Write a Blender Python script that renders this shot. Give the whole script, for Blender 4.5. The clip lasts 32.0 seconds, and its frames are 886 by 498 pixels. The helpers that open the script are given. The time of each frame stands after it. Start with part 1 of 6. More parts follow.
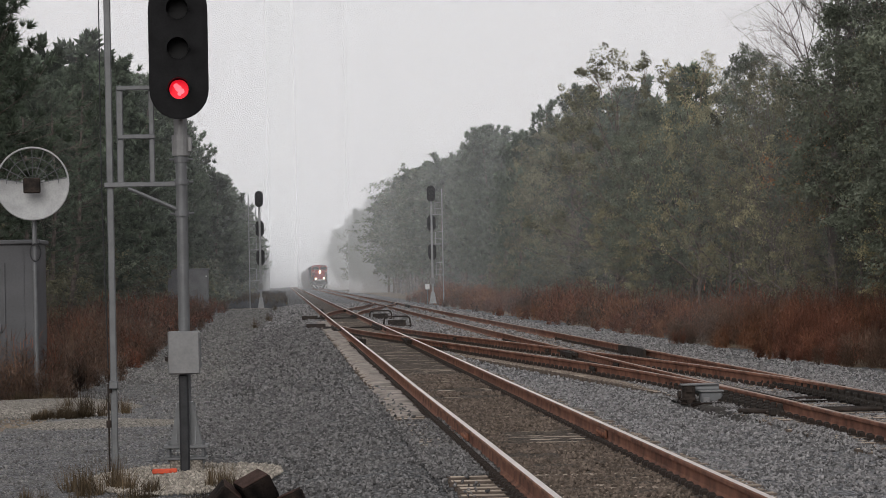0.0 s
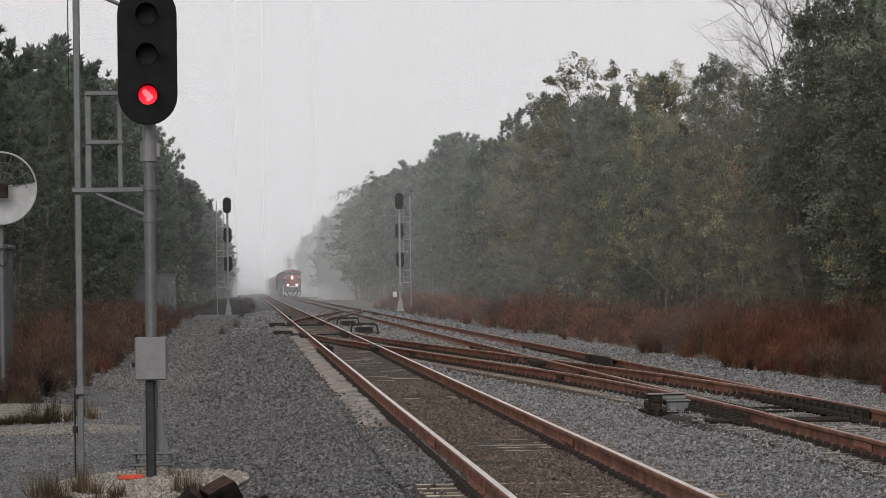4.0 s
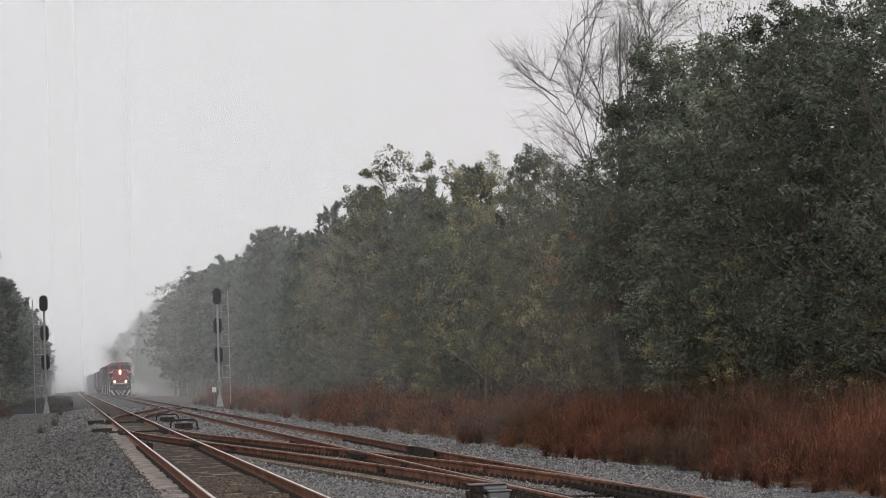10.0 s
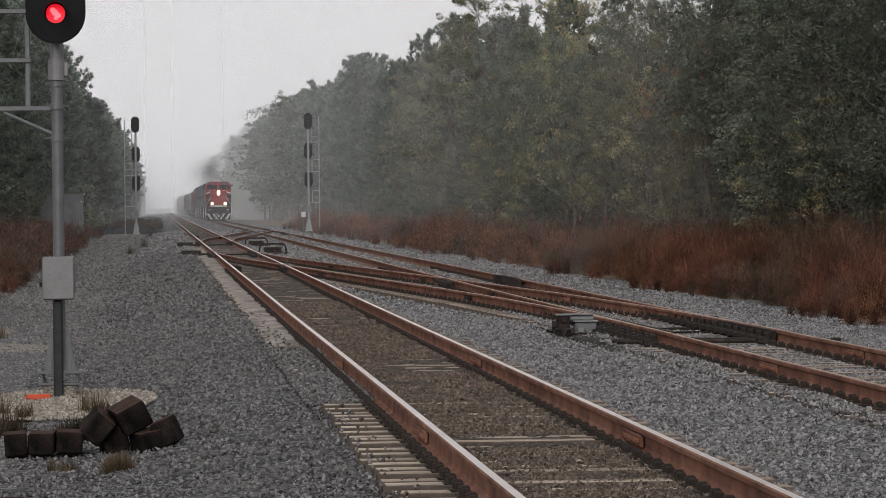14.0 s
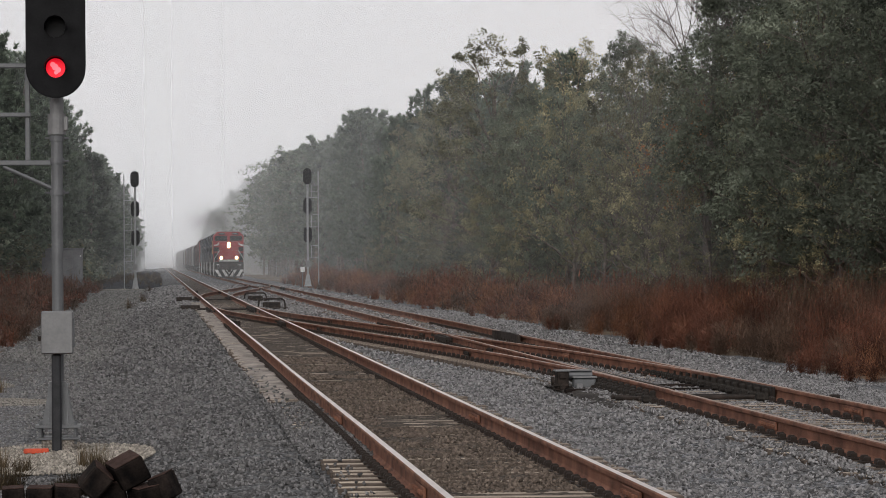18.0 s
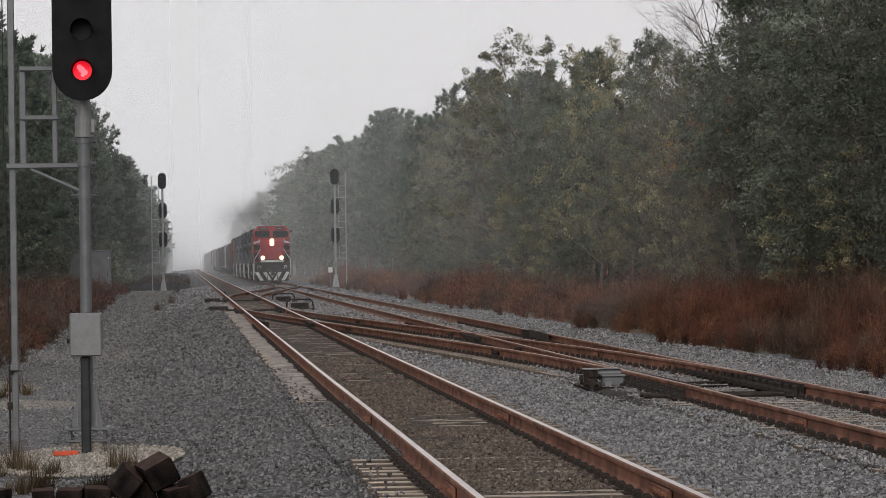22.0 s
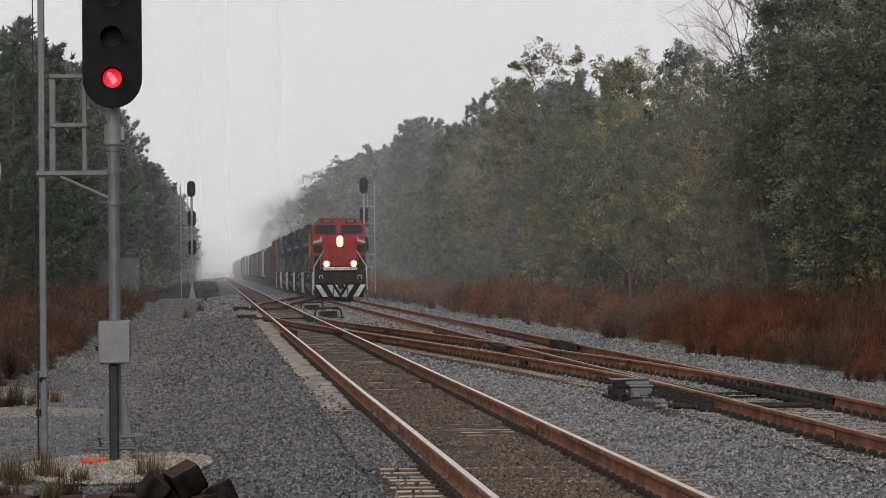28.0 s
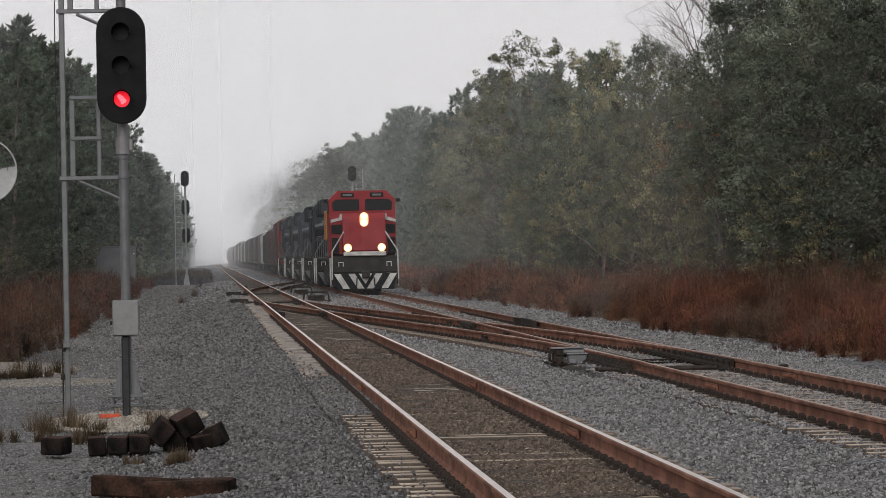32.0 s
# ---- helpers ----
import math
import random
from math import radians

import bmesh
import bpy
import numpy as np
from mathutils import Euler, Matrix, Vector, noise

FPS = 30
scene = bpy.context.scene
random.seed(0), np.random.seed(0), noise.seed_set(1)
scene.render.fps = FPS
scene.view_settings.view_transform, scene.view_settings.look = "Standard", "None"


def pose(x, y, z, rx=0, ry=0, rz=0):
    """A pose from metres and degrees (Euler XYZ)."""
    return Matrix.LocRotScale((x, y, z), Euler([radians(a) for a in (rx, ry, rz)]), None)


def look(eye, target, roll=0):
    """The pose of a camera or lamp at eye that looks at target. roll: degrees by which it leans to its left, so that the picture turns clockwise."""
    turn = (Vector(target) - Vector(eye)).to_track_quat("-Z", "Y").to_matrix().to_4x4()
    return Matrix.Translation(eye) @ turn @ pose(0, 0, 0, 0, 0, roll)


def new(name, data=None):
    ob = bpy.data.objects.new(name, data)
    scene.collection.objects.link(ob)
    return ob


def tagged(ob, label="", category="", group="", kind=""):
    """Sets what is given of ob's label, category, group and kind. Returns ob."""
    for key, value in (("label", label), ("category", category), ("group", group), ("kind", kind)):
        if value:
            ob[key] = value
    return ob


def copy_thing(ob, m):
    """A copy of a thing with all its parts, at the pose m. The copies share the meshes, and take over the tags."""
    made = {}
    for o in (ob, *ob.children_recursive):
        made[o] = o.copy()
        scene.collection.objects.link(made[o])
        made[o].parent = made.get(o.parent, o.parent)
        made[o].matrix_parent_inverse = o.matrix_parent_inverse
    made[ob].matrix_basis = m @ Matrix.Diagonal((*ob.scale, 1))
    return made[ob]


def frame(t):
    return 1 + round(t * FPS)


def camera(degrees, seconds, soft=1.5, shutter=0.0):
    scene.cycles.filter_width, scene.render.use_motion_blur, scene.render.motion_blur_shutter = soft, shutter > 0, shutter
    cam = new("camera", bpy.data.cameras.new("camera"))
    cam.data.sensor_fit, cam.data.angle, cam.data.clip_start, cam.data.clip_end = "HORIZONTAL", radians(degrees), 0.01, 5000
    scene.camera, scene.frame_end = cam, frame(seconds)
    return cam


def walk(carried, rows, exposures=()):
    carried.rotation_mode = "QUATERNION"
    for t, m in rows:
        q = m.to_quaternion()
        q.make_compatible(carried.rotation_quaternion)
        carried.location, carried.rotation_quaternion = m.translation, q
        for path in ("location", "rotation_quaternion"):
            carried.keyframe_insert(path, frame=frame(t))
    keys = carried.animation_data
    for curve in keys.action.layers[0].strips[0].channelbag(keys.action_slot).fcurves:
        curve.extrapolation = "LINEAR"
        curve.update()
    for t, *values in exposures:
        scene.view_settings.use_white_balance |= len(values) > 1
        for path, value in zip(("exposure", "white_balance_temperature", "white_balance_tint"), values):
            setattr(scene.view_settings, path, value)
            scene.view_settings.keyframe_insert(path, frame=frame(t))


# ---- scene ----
cam = camera(15.53, 32.0, soft=0.75)
EYE = 1.83
# seconds, place along the line, turn, tilt, lean
ROWS = [
    (0.0, 0.00, -2.831, 0.513, -1.121),
    (0.5, 0.00, -2.639, 0.509, -1.086),
    (1.0, 0.00, -2.670, 0.618, -0.970),
    (1.5, 0.00, -3.239, 0.555, -1.091),
    (2.0, 0.00, -3.263, 0.626, -1.050),
    (2.5, 0.00, -3.278, 0.688, -1.088),
    (4.5, 0.00, -3.423, 0.633, -0.655),
    (5.0, 0.00, -3.497, 0.644, -0.755),
    (5.5, 0.00, -3.652, 0.625, -0.640),
    (6.0, 0.00, -3.721, 0.319, -0.572),
    (6.5, 0.00, -3.680, 0.539, -0.407),
    (7.0, 0.00, -3.482, 0.661, -0.787),
    (7.5, 0.00, -3.924, 0.142, -0.281),
    (8.0, 0.00, -5.656, 1.289, -1.882),
    (8.5, 0.00, -6.026, 1.704, -2.084),
    (9.0, 0.00, -6.458, 1.909, -1.427),
    (9.5, 0.00, -6.558, 2.054, -1.451),
    (10.0, 0.00, -6.643, 2.207, -1.777),
    (10.5, 0.00, -4.077, 1.621, -0.233),
    (11.0, 0.00, -6.245, 0.316, -0.363),
    (11.5, 0.00, -5.142, 0.168, -0.000),
    (12.0, 0.00, -5.493, 0.067, -0.118),
    (12.5, 0.00, -5.787, -0.074, -0.844),
    (13.0, 0.00, -5.176, -0.028, -0.972),
    (13.5, 0.00, -4.934, -0.202, -0.890),
    (14.0, 0.00, -4.996, -0.780, -0.529),
    (14.5, 0.00, -5.369, -0.944, -0.506),
    (15.0, 0.00, -5.890, -0.435, 0.133),
    (15.5, 0.00, -5.876, 0.215, -0.228),
    (17.5, 0.00, -5.168, 0.169, -0.388),
    (18.0, 0.00, -5.020, 0.199, -0.346),
    (18.5, 0.00, -4.810, 0.177, -0.478),
    (19.0, 0.00, -4.411, 0.190, -0.366),
    (19.5, 0.00, -4.231, 0.180, -0.315),
    (20.0, 0.00, -4.204, 0.116, -0.441),
    (20.5, 0.00, -4.155, 0.135, -0.487),
    (21.0, 0.00, -4.159, 0.132, -0.524),
    (21.5, 0.00, -4.369, 0.106, -0.656),
    (22.0, 0.00, -4.532, 0.194, -0.792),
    (22.5, 0.00, -4.556, 0.164, -0.623),
    (23.0, 0.00, -4.465, 0.111, -0.659),
    (23.5, 0.00, -4.444, 0.050, -0.939),
    (24.0, 0.00, -4.291, -0.025, -1.000),
    (24.5, 0.00, -4.281, -0.098, -0.825),
    (25.0, 0.00, -4.231, -0.179, -0.717),
    (25.5, 0.00, -4.127, -0.316, -0.681),
    (27.5, 0.00, -3.989, 0.360, -0.465),
    (28.0, 0.00, -4.027, 0.363, -0.495),
    (28.5, 0.00, -4.085, 0.129, -0.751),
    (29.0, 0.00, -4.020, -0.079, -0.945),
    (29.5, -1.09, -3.946, -0.139, -1.036),
    (30.0, -2.62, -4.044, -0.080, -0.997),
    (30.5, -4.96, -4.091, 0.070, -0.858),
    (31.0, -4.97, -4.163, 0.055, -1.272),
    (31.5, -6.00, -4.121, -0.016, -0.913),
    (32.0, -7.38, -4.138, 0.096, -1.024),
]
walk(cam, [(t, pose(0, y, EYE, 90 + tilt, 0, turn) @ pose(0, 0, 0, 0, 0, lean)) for t, y, turn, tilt, lean in ROWS])

# ---- sky and light: high overcast in thin fog ----
world = bpy.data.worlds.new("overcast")
scene.world = world
world.use_nodes = True
wn = world.node_tree
wn.nodes.clear()
sky = wn.nodes.new("ShaderNodeTexSky")
sky.sky_type = "NISHITA"
sky.sun_disc = False
sky.sun_elevation, sky.sun_rotation = radians(42), radians(200)
sky.air_density, sky.dust_density, sky.ozone_density = 1.0, 6.0, 1.0
grey = wn.nodes.new("ShaderNodeHueSaturation")
grey.inputs["Saturation"].default_value = 0.12
grey.inputs["Value"].default_value = 0.03
veil = wn.nodes.new("ShaderNodeMix")
veil.data_type = "RGBA"
veil.inputs[0].default_value = 0.95
veil.inputs[7].default_value = (0.682, 0.684, 0.706, 1)
back = wn.nodes.new("ShaderNodeBackground")
back.inputs[1].default_value = 1.0
wout = wn.nodes.new("ShaderNodeOutputWorld")
wn.links.new(sky.outputs[0], grey.inputs["Color"])
wn.links.new(grey.outputs[0], veil.inputs[6])
wn.links.new(veil.outputs[2], back.inputs[0])
wn.links.new(back.outputs[0], wout.inputs[0])

sun = new("sun", bpy.data.lights.new("sun", "SUN"))
sun.data.energy, sun.data.angle, sun.data.color = 1.8, radians(40), (1.0, 0.97, 0.92)
sun.matrix_world = look((-30, -80, 62), (0, 40, 0))


# ---- materials ----
def mat(name, base, rough=0.8, metal=0.0, vary=0.25, scale=8.0, tint=None, bump=0.0, fine=60.0, spec=0.3, island=0.0, each=0.0):
    """Two scales of noise over a base colour, with relief; island and each vary piece by piece."""
    m = bpy.data.materials.new(name)
    m.use_nodes = True
    nt = m.node_tree
    b = nt.nodes["Principled BSDF"]
    b.inputs["Roughness"].default_value = rough
    b.inputs["Metallic"].default_value = metal
    b.inputs["Specular IOR Level"].default_value = spec
    co = nt.nodes.new("ShaderNodeTexCoord")
    n1 = nt.nodes.new("ShaderNodeTexNoise")
    n1.inputs["Scale"].default_value, n1.inputs["Detail"].default_value = scale, 5
    n2 = nt.nodes.new("ShaderNodeTexNoise")
    n2.inputs["Scale"].default_value, n2.inputs["Detail"].default_value = fine, 3
    nt.links.new(co.outputs["Object"], n1.inputs["Vector"])
    nt.links.new(co.outputs["Object"], n2.inputs["Vector"])
    ramp = nt.nodes.new("ShaderNodeValToRGB")
    dark = [c * (1 - vary) for c in base]
    light = [min(1, c * (1 + vary)) for c in (tint or base)]
    ramp.color_ramp.elements[0].position, ramp.color_ramp.elements[1].position = 0.32, 0.68
    ramp.color_ramp.elements[0].color = (*dark, 1)
    ramp.color_ramp.elements[1].color = (*light, 1)
    nt.links.new(n1.outputs["Fac"], ramp.inputs[0])
    mul = nt.nodes.new("ShaderNodeMix")
    mul.data_type, mul.blend_type = "RGBA", "MULTIPLY"
    mul.inputs[0].default_value = min(1.0, vary * 1.6)
    r2 = nt.nodes.new("ShaderNodeValToRGB")
    r2.color_ramp.elements[0].position, r2.color_ramp.elements[1].position = 0.3, 0.62
    r2.color_ramp.elements[0].color = (0.45, 0.45, 0.45, 1)
    nt.links.new(n2.outputs["Fac"], r2.inputs[0])
    nt.links.new(ramp.outputs[0], mul.inputs[6])
    nt.links.new(r2.outputs[0], mul.inputs[7])
    col = mul.outputs[2]
    for amount, node, sock in ((island, "ShaderNodeNewGeometry", "Random Per Island"), (each, "ShaderNodeObjectInfo", "Random")):
        if amount:
            g = nt.nodes.new(node)
            hv = nt.nodes.new("ShaderNodeHueSaturation")
            mr = nt.nodes.new("ShaderNodeMapRange")
            mr.inputs["To Min"].default_value, mr.inputs["To Max"].default_value = 1 - amount, 1 + amount
            nt.links.new(g.outputs[sock], mr.inputs["Value"])
            nt.links.new(mr.outputs[0], hv.inputs["Value"])
            nt.links.new(col, hv.inputs["Color"])
            col = hv.outputs[0]
    nt.links.new(col, b.inputs["Base Color"])
    if bump:
        bp = nt.nodes.new("ShaderNodeBump")
        bp.inputs["Strength"].default_value, bp.inputs["Distance"].default_value = min(1, bump), 0.02
        nt.links.new(n2.outputs["Fac"], bp.inputs["Height"])
        nt.links.new(bp.outputs[0], b.inputs["Normal"])
    return m


def leafy(name, base, tint, island=0.22, each=0.28):
    """Leaves: some light passes through, colour varies leaf by leaf and tree by tree."""
    m = mat(name, base, rough=0.62, vary=0.4, scale=0.8, tint=tint, fine=2.2, island=island, each=each, spec=0.12)
    nt = m.node_tree
    b = nt.nodes["Principled BSDF"]
    tr = nt.nodes.new("ShaderNodeBsdfTranslucent")
    mx = nt.nodes.new("ShaderNodeMixShader")
    mx.inputs[0].default_value = 0.35
    nt.links.new(b.inputs["Base Color"].links[0].from_socket, tr.inputs[0])
    nt.links.new(b.outputs[0], mx.inputs[1])
    nt.links.new(tr.outputs[0], mx.inputs[2])
    nt.links.new(mx.outputs[0], nt.nodes["Material Output"].inputs[0])
    return m


def glow(name, colour, strength):
    m = bpy.data.materials.new(name)
    m.use_nodes = True
    b = m.node_tree.nodes["Principled BSDF"]
    b.inputs["Base Color"].default_value = (*[min(1, c) for c in colour], 1)
    b.inputs["Emission Color"].default_value = (*colour, 1)
    b.inputs["Emission Strength"].default_value = strength
    return m


def stony(name, base, cell, vary=0.5, bump=1.0, brown=(0.2, 0.17, 0.14)):
    """Crushed stone: cells of differing grey, shade of the gaps painted into the colour, dusty stains over them."""
    m = bpy.data.materials.new(name)
    m.use_nodes = True
    nt = m.node_tree
    b = nt.nodes["Principled BSDF"]
    b.inputs["Roughness"].default_value = 0.9
    b.inputs["Specular IOR Level"].default_value = 0.15
    co = nt.nodes.new("ShaderNodeTexCoord")
    v = nt.nodes.new("ShaderNodeTexVoronoi")
    v.inputs["Scale"].default_value = cell
    nt.links.new(co.outputs["Object"], v.inputs["Vector"])
    sep = nt.nodes.new("ShaderNodeSeparateColor")
    nt.links.new(v.outputs["Color"], sep.inputs[0])
    ramp = nt.nodes.new("ShaderNodeValToRGB")
    ramp.color_ramp.elements[0].color = (*[c * (1 - vary) for c in base], 1)
    ramp.color_ramp.elements[1].color = (*[c * (1 + vary) for c in base], 1)
    nt.links.new(sep.outputs[0], ramp.inputs[0])
    # painted crevice shade: colour falls to a quarter towards the cell edges
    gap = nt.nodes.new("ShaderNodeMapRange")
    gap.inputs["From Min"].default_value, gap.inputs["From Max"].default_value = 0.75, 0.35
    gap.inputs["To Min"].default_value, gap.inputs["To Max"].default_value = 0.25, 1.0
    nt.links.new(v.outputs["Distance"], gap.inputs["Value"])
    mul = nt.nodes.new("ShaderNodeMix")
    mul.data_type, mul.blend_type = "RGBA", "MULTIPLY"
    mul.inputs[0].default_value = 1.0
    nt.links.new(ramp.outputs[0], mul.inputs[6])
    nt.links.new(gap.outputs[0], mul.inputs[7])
    n = nt.nodes.new("ShaderNodeTexNoise")
    n.inputs["Scale"].default_value, n.inputs["Detail"].default_value = 0.6, 6
    nt.links.new(co.outputs["Object"], n.inputs["Vector"])
    nr = nt.nodes.new("ShaderNodeMapRange")
    nr.inputs["From Min"].default_value, nr.inputs["From Max"].default_value = 0.48, 0.75
    nr.inputs["To Max"].default_value = 0.6
    nt.links.new(n.outputs["Fac"], nr.inputs["Value"])
    st = nt.nodes.new("ShaderNodeMix")
    st.data_type = "RGBA"
    st.inputs[7].default_value = (*brown, 1)
    nt.links.new(nr.outputs[0], st.inputs[0])
    n3 = nt.nodes.new("ShaderNodeTexNoise")
    n3.inputs["Scale"].default_value, n3.inputs["Detail"].default_value, n3.inputs["Roughness"].default_value = 7.0, 9, 0.9
    nt.links.new(co.outputs["Object"], n3.inputs["Vector"])
    r3 = nt.nodes.new("ShaderNodeMapRange")
    r3.inputs["From Min"].default_value, r3.inputs["From Max"].default_value = 0.36, 0.64
    r3.inputs["To Min"].default_value, r3.inputs["To Max"].default_value = 0.3, 1.55
    nt.links.new(n3.outputs["Fac"], r3.inputs["Value"])
    mot = nt.nodes.new("ShaderNodeMix")
    mot.data_type, mot.blend_type = "RGBA", "MULTIPLY"
    mot.inputs[0].default_value = 1.0
    nt.links.new(mul.outputs[2], mot.inputs[6])
    nt.links.new(r3.outputs[0], mot.inputs[7])
    nt.links.new(mot.outputs[2], st.inputs[6])
    nt.links.new(st.outputs[2], b.inputs["Base Color"])
    bp = nt.nodes.new("ShaderNodeBump")
    bp.inputs["Strength"].default_value, bp.inputs["Distance"].default_value = bump, 0.03
    bp.invert = True
    nt.links.new(v.outputs["Distance"], bp.inputs["Height"])
    nt.links.new(bp.outputs[0], b.inputs["Normal"])
    return m


STONE = mat("ballast stone", (0.21, 0.202, 0.203), 0.9, vary=0.3, scale=20, fine=120, island=0.65, bump=0.4, spec=0.15)
STONE_ROAD = mat("fine road gravel", (0.185, 0.178, 0.172), 0.9, vary=0.3, scale=20, fine=120, island=0.5, bump=0.3, spec=0.12)
STONE_DARK = mat("dark ballast stone", (0.152, 0.146, 0.146), 0.9, vary=0.3, scale=20, fine=120, island=0.65, bump=0.4, spec=0.12)
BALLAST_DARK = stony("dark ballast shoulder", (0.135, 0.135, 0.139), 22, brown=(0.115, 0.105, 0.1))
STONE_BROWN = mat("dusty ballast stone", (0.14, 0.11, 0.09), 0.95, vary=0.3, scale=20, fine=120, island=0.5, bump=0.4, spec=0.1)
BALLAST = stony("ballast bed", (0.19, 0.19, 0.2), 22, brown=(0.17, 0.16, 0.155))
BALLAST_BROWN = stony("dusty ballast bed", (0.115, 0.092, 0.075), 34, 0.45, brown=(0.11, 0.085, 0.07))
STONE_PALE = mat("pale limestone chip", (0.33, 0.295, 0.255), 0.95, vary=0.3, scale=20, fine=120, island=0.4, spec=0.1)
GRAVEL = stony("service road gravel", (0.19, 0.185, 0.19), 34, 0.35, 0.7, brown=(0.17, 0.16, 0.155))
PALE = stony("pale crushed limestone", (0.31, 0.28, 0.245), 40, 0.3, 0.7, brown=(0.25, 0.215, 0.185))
SOIL = mat("bare earth with litter", (0.1, 0.062, 0.045), 0.95, vary=0.45, scale=0.6, tint=(0.16, 0.12, 0.08), fine=6, bump=0.6)
COAL = stony("dark spilled ballast", (0.025, 0.026, 0.032), 18, 0.5, 1.0, brown=(0.02, 0.02, 0.024))
RUST = mat("rusted rail steel", (0.14, 0.06, 0.04), 0.85, vary=0.3, scale=3, tint=(0.2, 0.092, 0.06), fine=90, bump=0.15, spec=0.2)
SHINE = mat("wheel-polished rail head", (0.66, 0.58, 0.54), 0.3, metal=1.0, vary=0.12, scale=2, fine=40, spec=0.5)
DULL = mat("dull brown rail head", (0.27, 0.18, 0.135), 0.5, metal=0.5, vary=0.2, scale=2, fine=40, spec=0.4)
DARK_STEEL = mat("oily dark steel", (0.021, 0.017, 0.015), 0.7, vary=0.45, scale=6, tint=(0.034, 0.025, 0.021), fine=60, bump=0.2, spec=0.15)
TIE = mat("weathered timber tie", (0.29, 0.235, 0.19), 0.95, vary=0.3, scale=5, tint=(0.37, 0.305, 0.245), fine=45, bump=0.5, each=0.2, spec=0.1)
TIE_OLD = mat("creosoted old timber", (0.009, 0.0085, 0.009), 0.9, vary=0.4, scale=6, tint=(0.02, 0.015, 0.013), fine=50, bump=0.5, each=0.3, spec=0.03)
# darker tone for every tie face except the top
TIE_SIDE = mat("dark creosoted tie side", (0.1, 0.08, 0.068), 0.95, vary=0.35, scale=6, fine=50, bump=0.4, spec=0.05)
TIE_RED = mat("red-brown weathered timber", (0.022, 0.016, 0.013), 0.9, vary=0.45, scale=5, tint=(0.05, 0.026, 0.018), fine=40, bump=0.5, spec=0.08)
TIE_TOP = mat("sun-bleached timber face", (0.055, 0.034, 0.029), 0.9, vary=0.35, scale=8, fine=60, bump=0.4, spec=0.06)
GALV = mat("galvanised steel", (0.120, 0.122, 0.128), 0.5, metal=0.35, vary=0.14, scale=6, fine=40, spec=0.5)
ALU = mat("aluminium box", (0.169, 0.167, 0.170), 0.5, metal=0.3, vary=0.12, scale=5, fine=40, spec=0.5)
# paler copy of the galvanised steel: lit look of far masts put into colour
GALV_LIT = mat("bright galvanised steel", (0.27, 0.272, 0.28), 0.5, metal=0.2, vary=0.12, scale=4, fine=30, spec=0.5)
BLACK = mat("black signal paint", (0.012, 0.012, 0.013), 0.6, vary=0.25, scale=6, fine=50, spec=0.06)
RUBBER = mat("black cable sheath", (0.022, 0.022, 0.025), 0.6, vary=0.3, scale=8)
LENS = mat("dark unlit lens", (0.012, 0.012, 0.013), 0.5, vary=0.1, spec=0.12)
RED_LAMP = glow("lit red signal lens", (1.0, 0.008, 0.03), 0.62)
RED_CORE = glow("bright core of the red lens", (1.0, 0.16, 0.2), 1.1)
LAMP = glow("headlight", (1.0, 0.84, 0.54), 9.0)
# amber emission that stands in for the glare halo round the lamps
LAMP_HALO = glow("lit headlight bowl", (1.0, 0.5, 0.2), 1.0)
# dark brown spikes, darkened further to carry the shadow line beneath the rails
SPIKE = mat("dark spikes and plates", (0.028, 0.019, 0.015), 0.85, vary=0.35, scale=8, fine=60)
HUT_PALE = mat("pale grey hut paint", (0.16, 0.16, 0.168), 0.6, vary=0.15, scale=2, fine=30, spec=0.35)
HUT = mat("grey hut paint", (0.072, 0.072, 0.078), 0.6, vary=0.15, scale=2, fine=30, spec=0.35)
WHITE = mat("white paint", (0.55, 0.545, 0.54), 0.55, vary=0.15, scale=3, fine=30)
DISH = mat("weathered white dish", (0.33, 0.33, 0.335), 0.6, vary=0.15, scale=4, fine=30)
ORANGE = mat("orange plastic", (0.5, 0.07, 0.03), 0.5, vary=0.15)
BARK = mat("grey-brown bark", (0.1, 0.08, 0.07), 0.95, vary=0.4, scale=4, tint=(0.15, 0.125, 0.11), fine=30, bump=0.6)
BARK_PALE = mat("pale dry bark", (0.115, 0.1, 0.092), 0.95, vary=0.3, scale=4, fine=30, bump=0.4)
LEAF_PINE = leafy("pine needles", (0.085, 0.11, 0.082), (0.125, 0.153, 0.112))
LEAF_DARK = leafy("dark evergreen leaves", (0.108, 0.124, 0.096), (0.165, 0.181, 0.138))
LEAF_OLIVE = leafy("olive autumn leaves", (0.145, 0.145, 0.098), (0.22, 0.21, 0.137))
LEAF_YELLOW = leafy("yellow-green autumn leaves", (0.2, 0.185, 0.115), (0.3, 0.27, 0.16))
LEAF_RUST = leafy("rust-red autumn leaves", (0.28, 0.1, 0.045), (0.38, 0.16, 0.07))
BROOM = leafy("dry red-brown broomsedge", (0.092, 0.042, 0.03), (0.2, 0.086, 0.056), 0.3, 0.1)
DUST = mat("pale settled dust", (0.2, 0.172, 0.152), 0.95, vary=0.35, scale=2.5, tint=(0.29, 0.25, 0.222), fine=45, bump=0.6)
BROOM_BROWN = leafy("dull brown dead brush", (0.07, 0.05, 0.04), (0.15, 0.095, 0.068), 0.3, 0.1)
BROOM_TAN = leafy("tan seeding grass", (0.13, 0.062, 0.036), (0.26, 0.125, 0.07), 0.3, 0.1)
WEED = leafy("dry weeds", (0.055, 0.042, 0.026), (0.11, 0.08, 0.05), 0.5, 0.1)


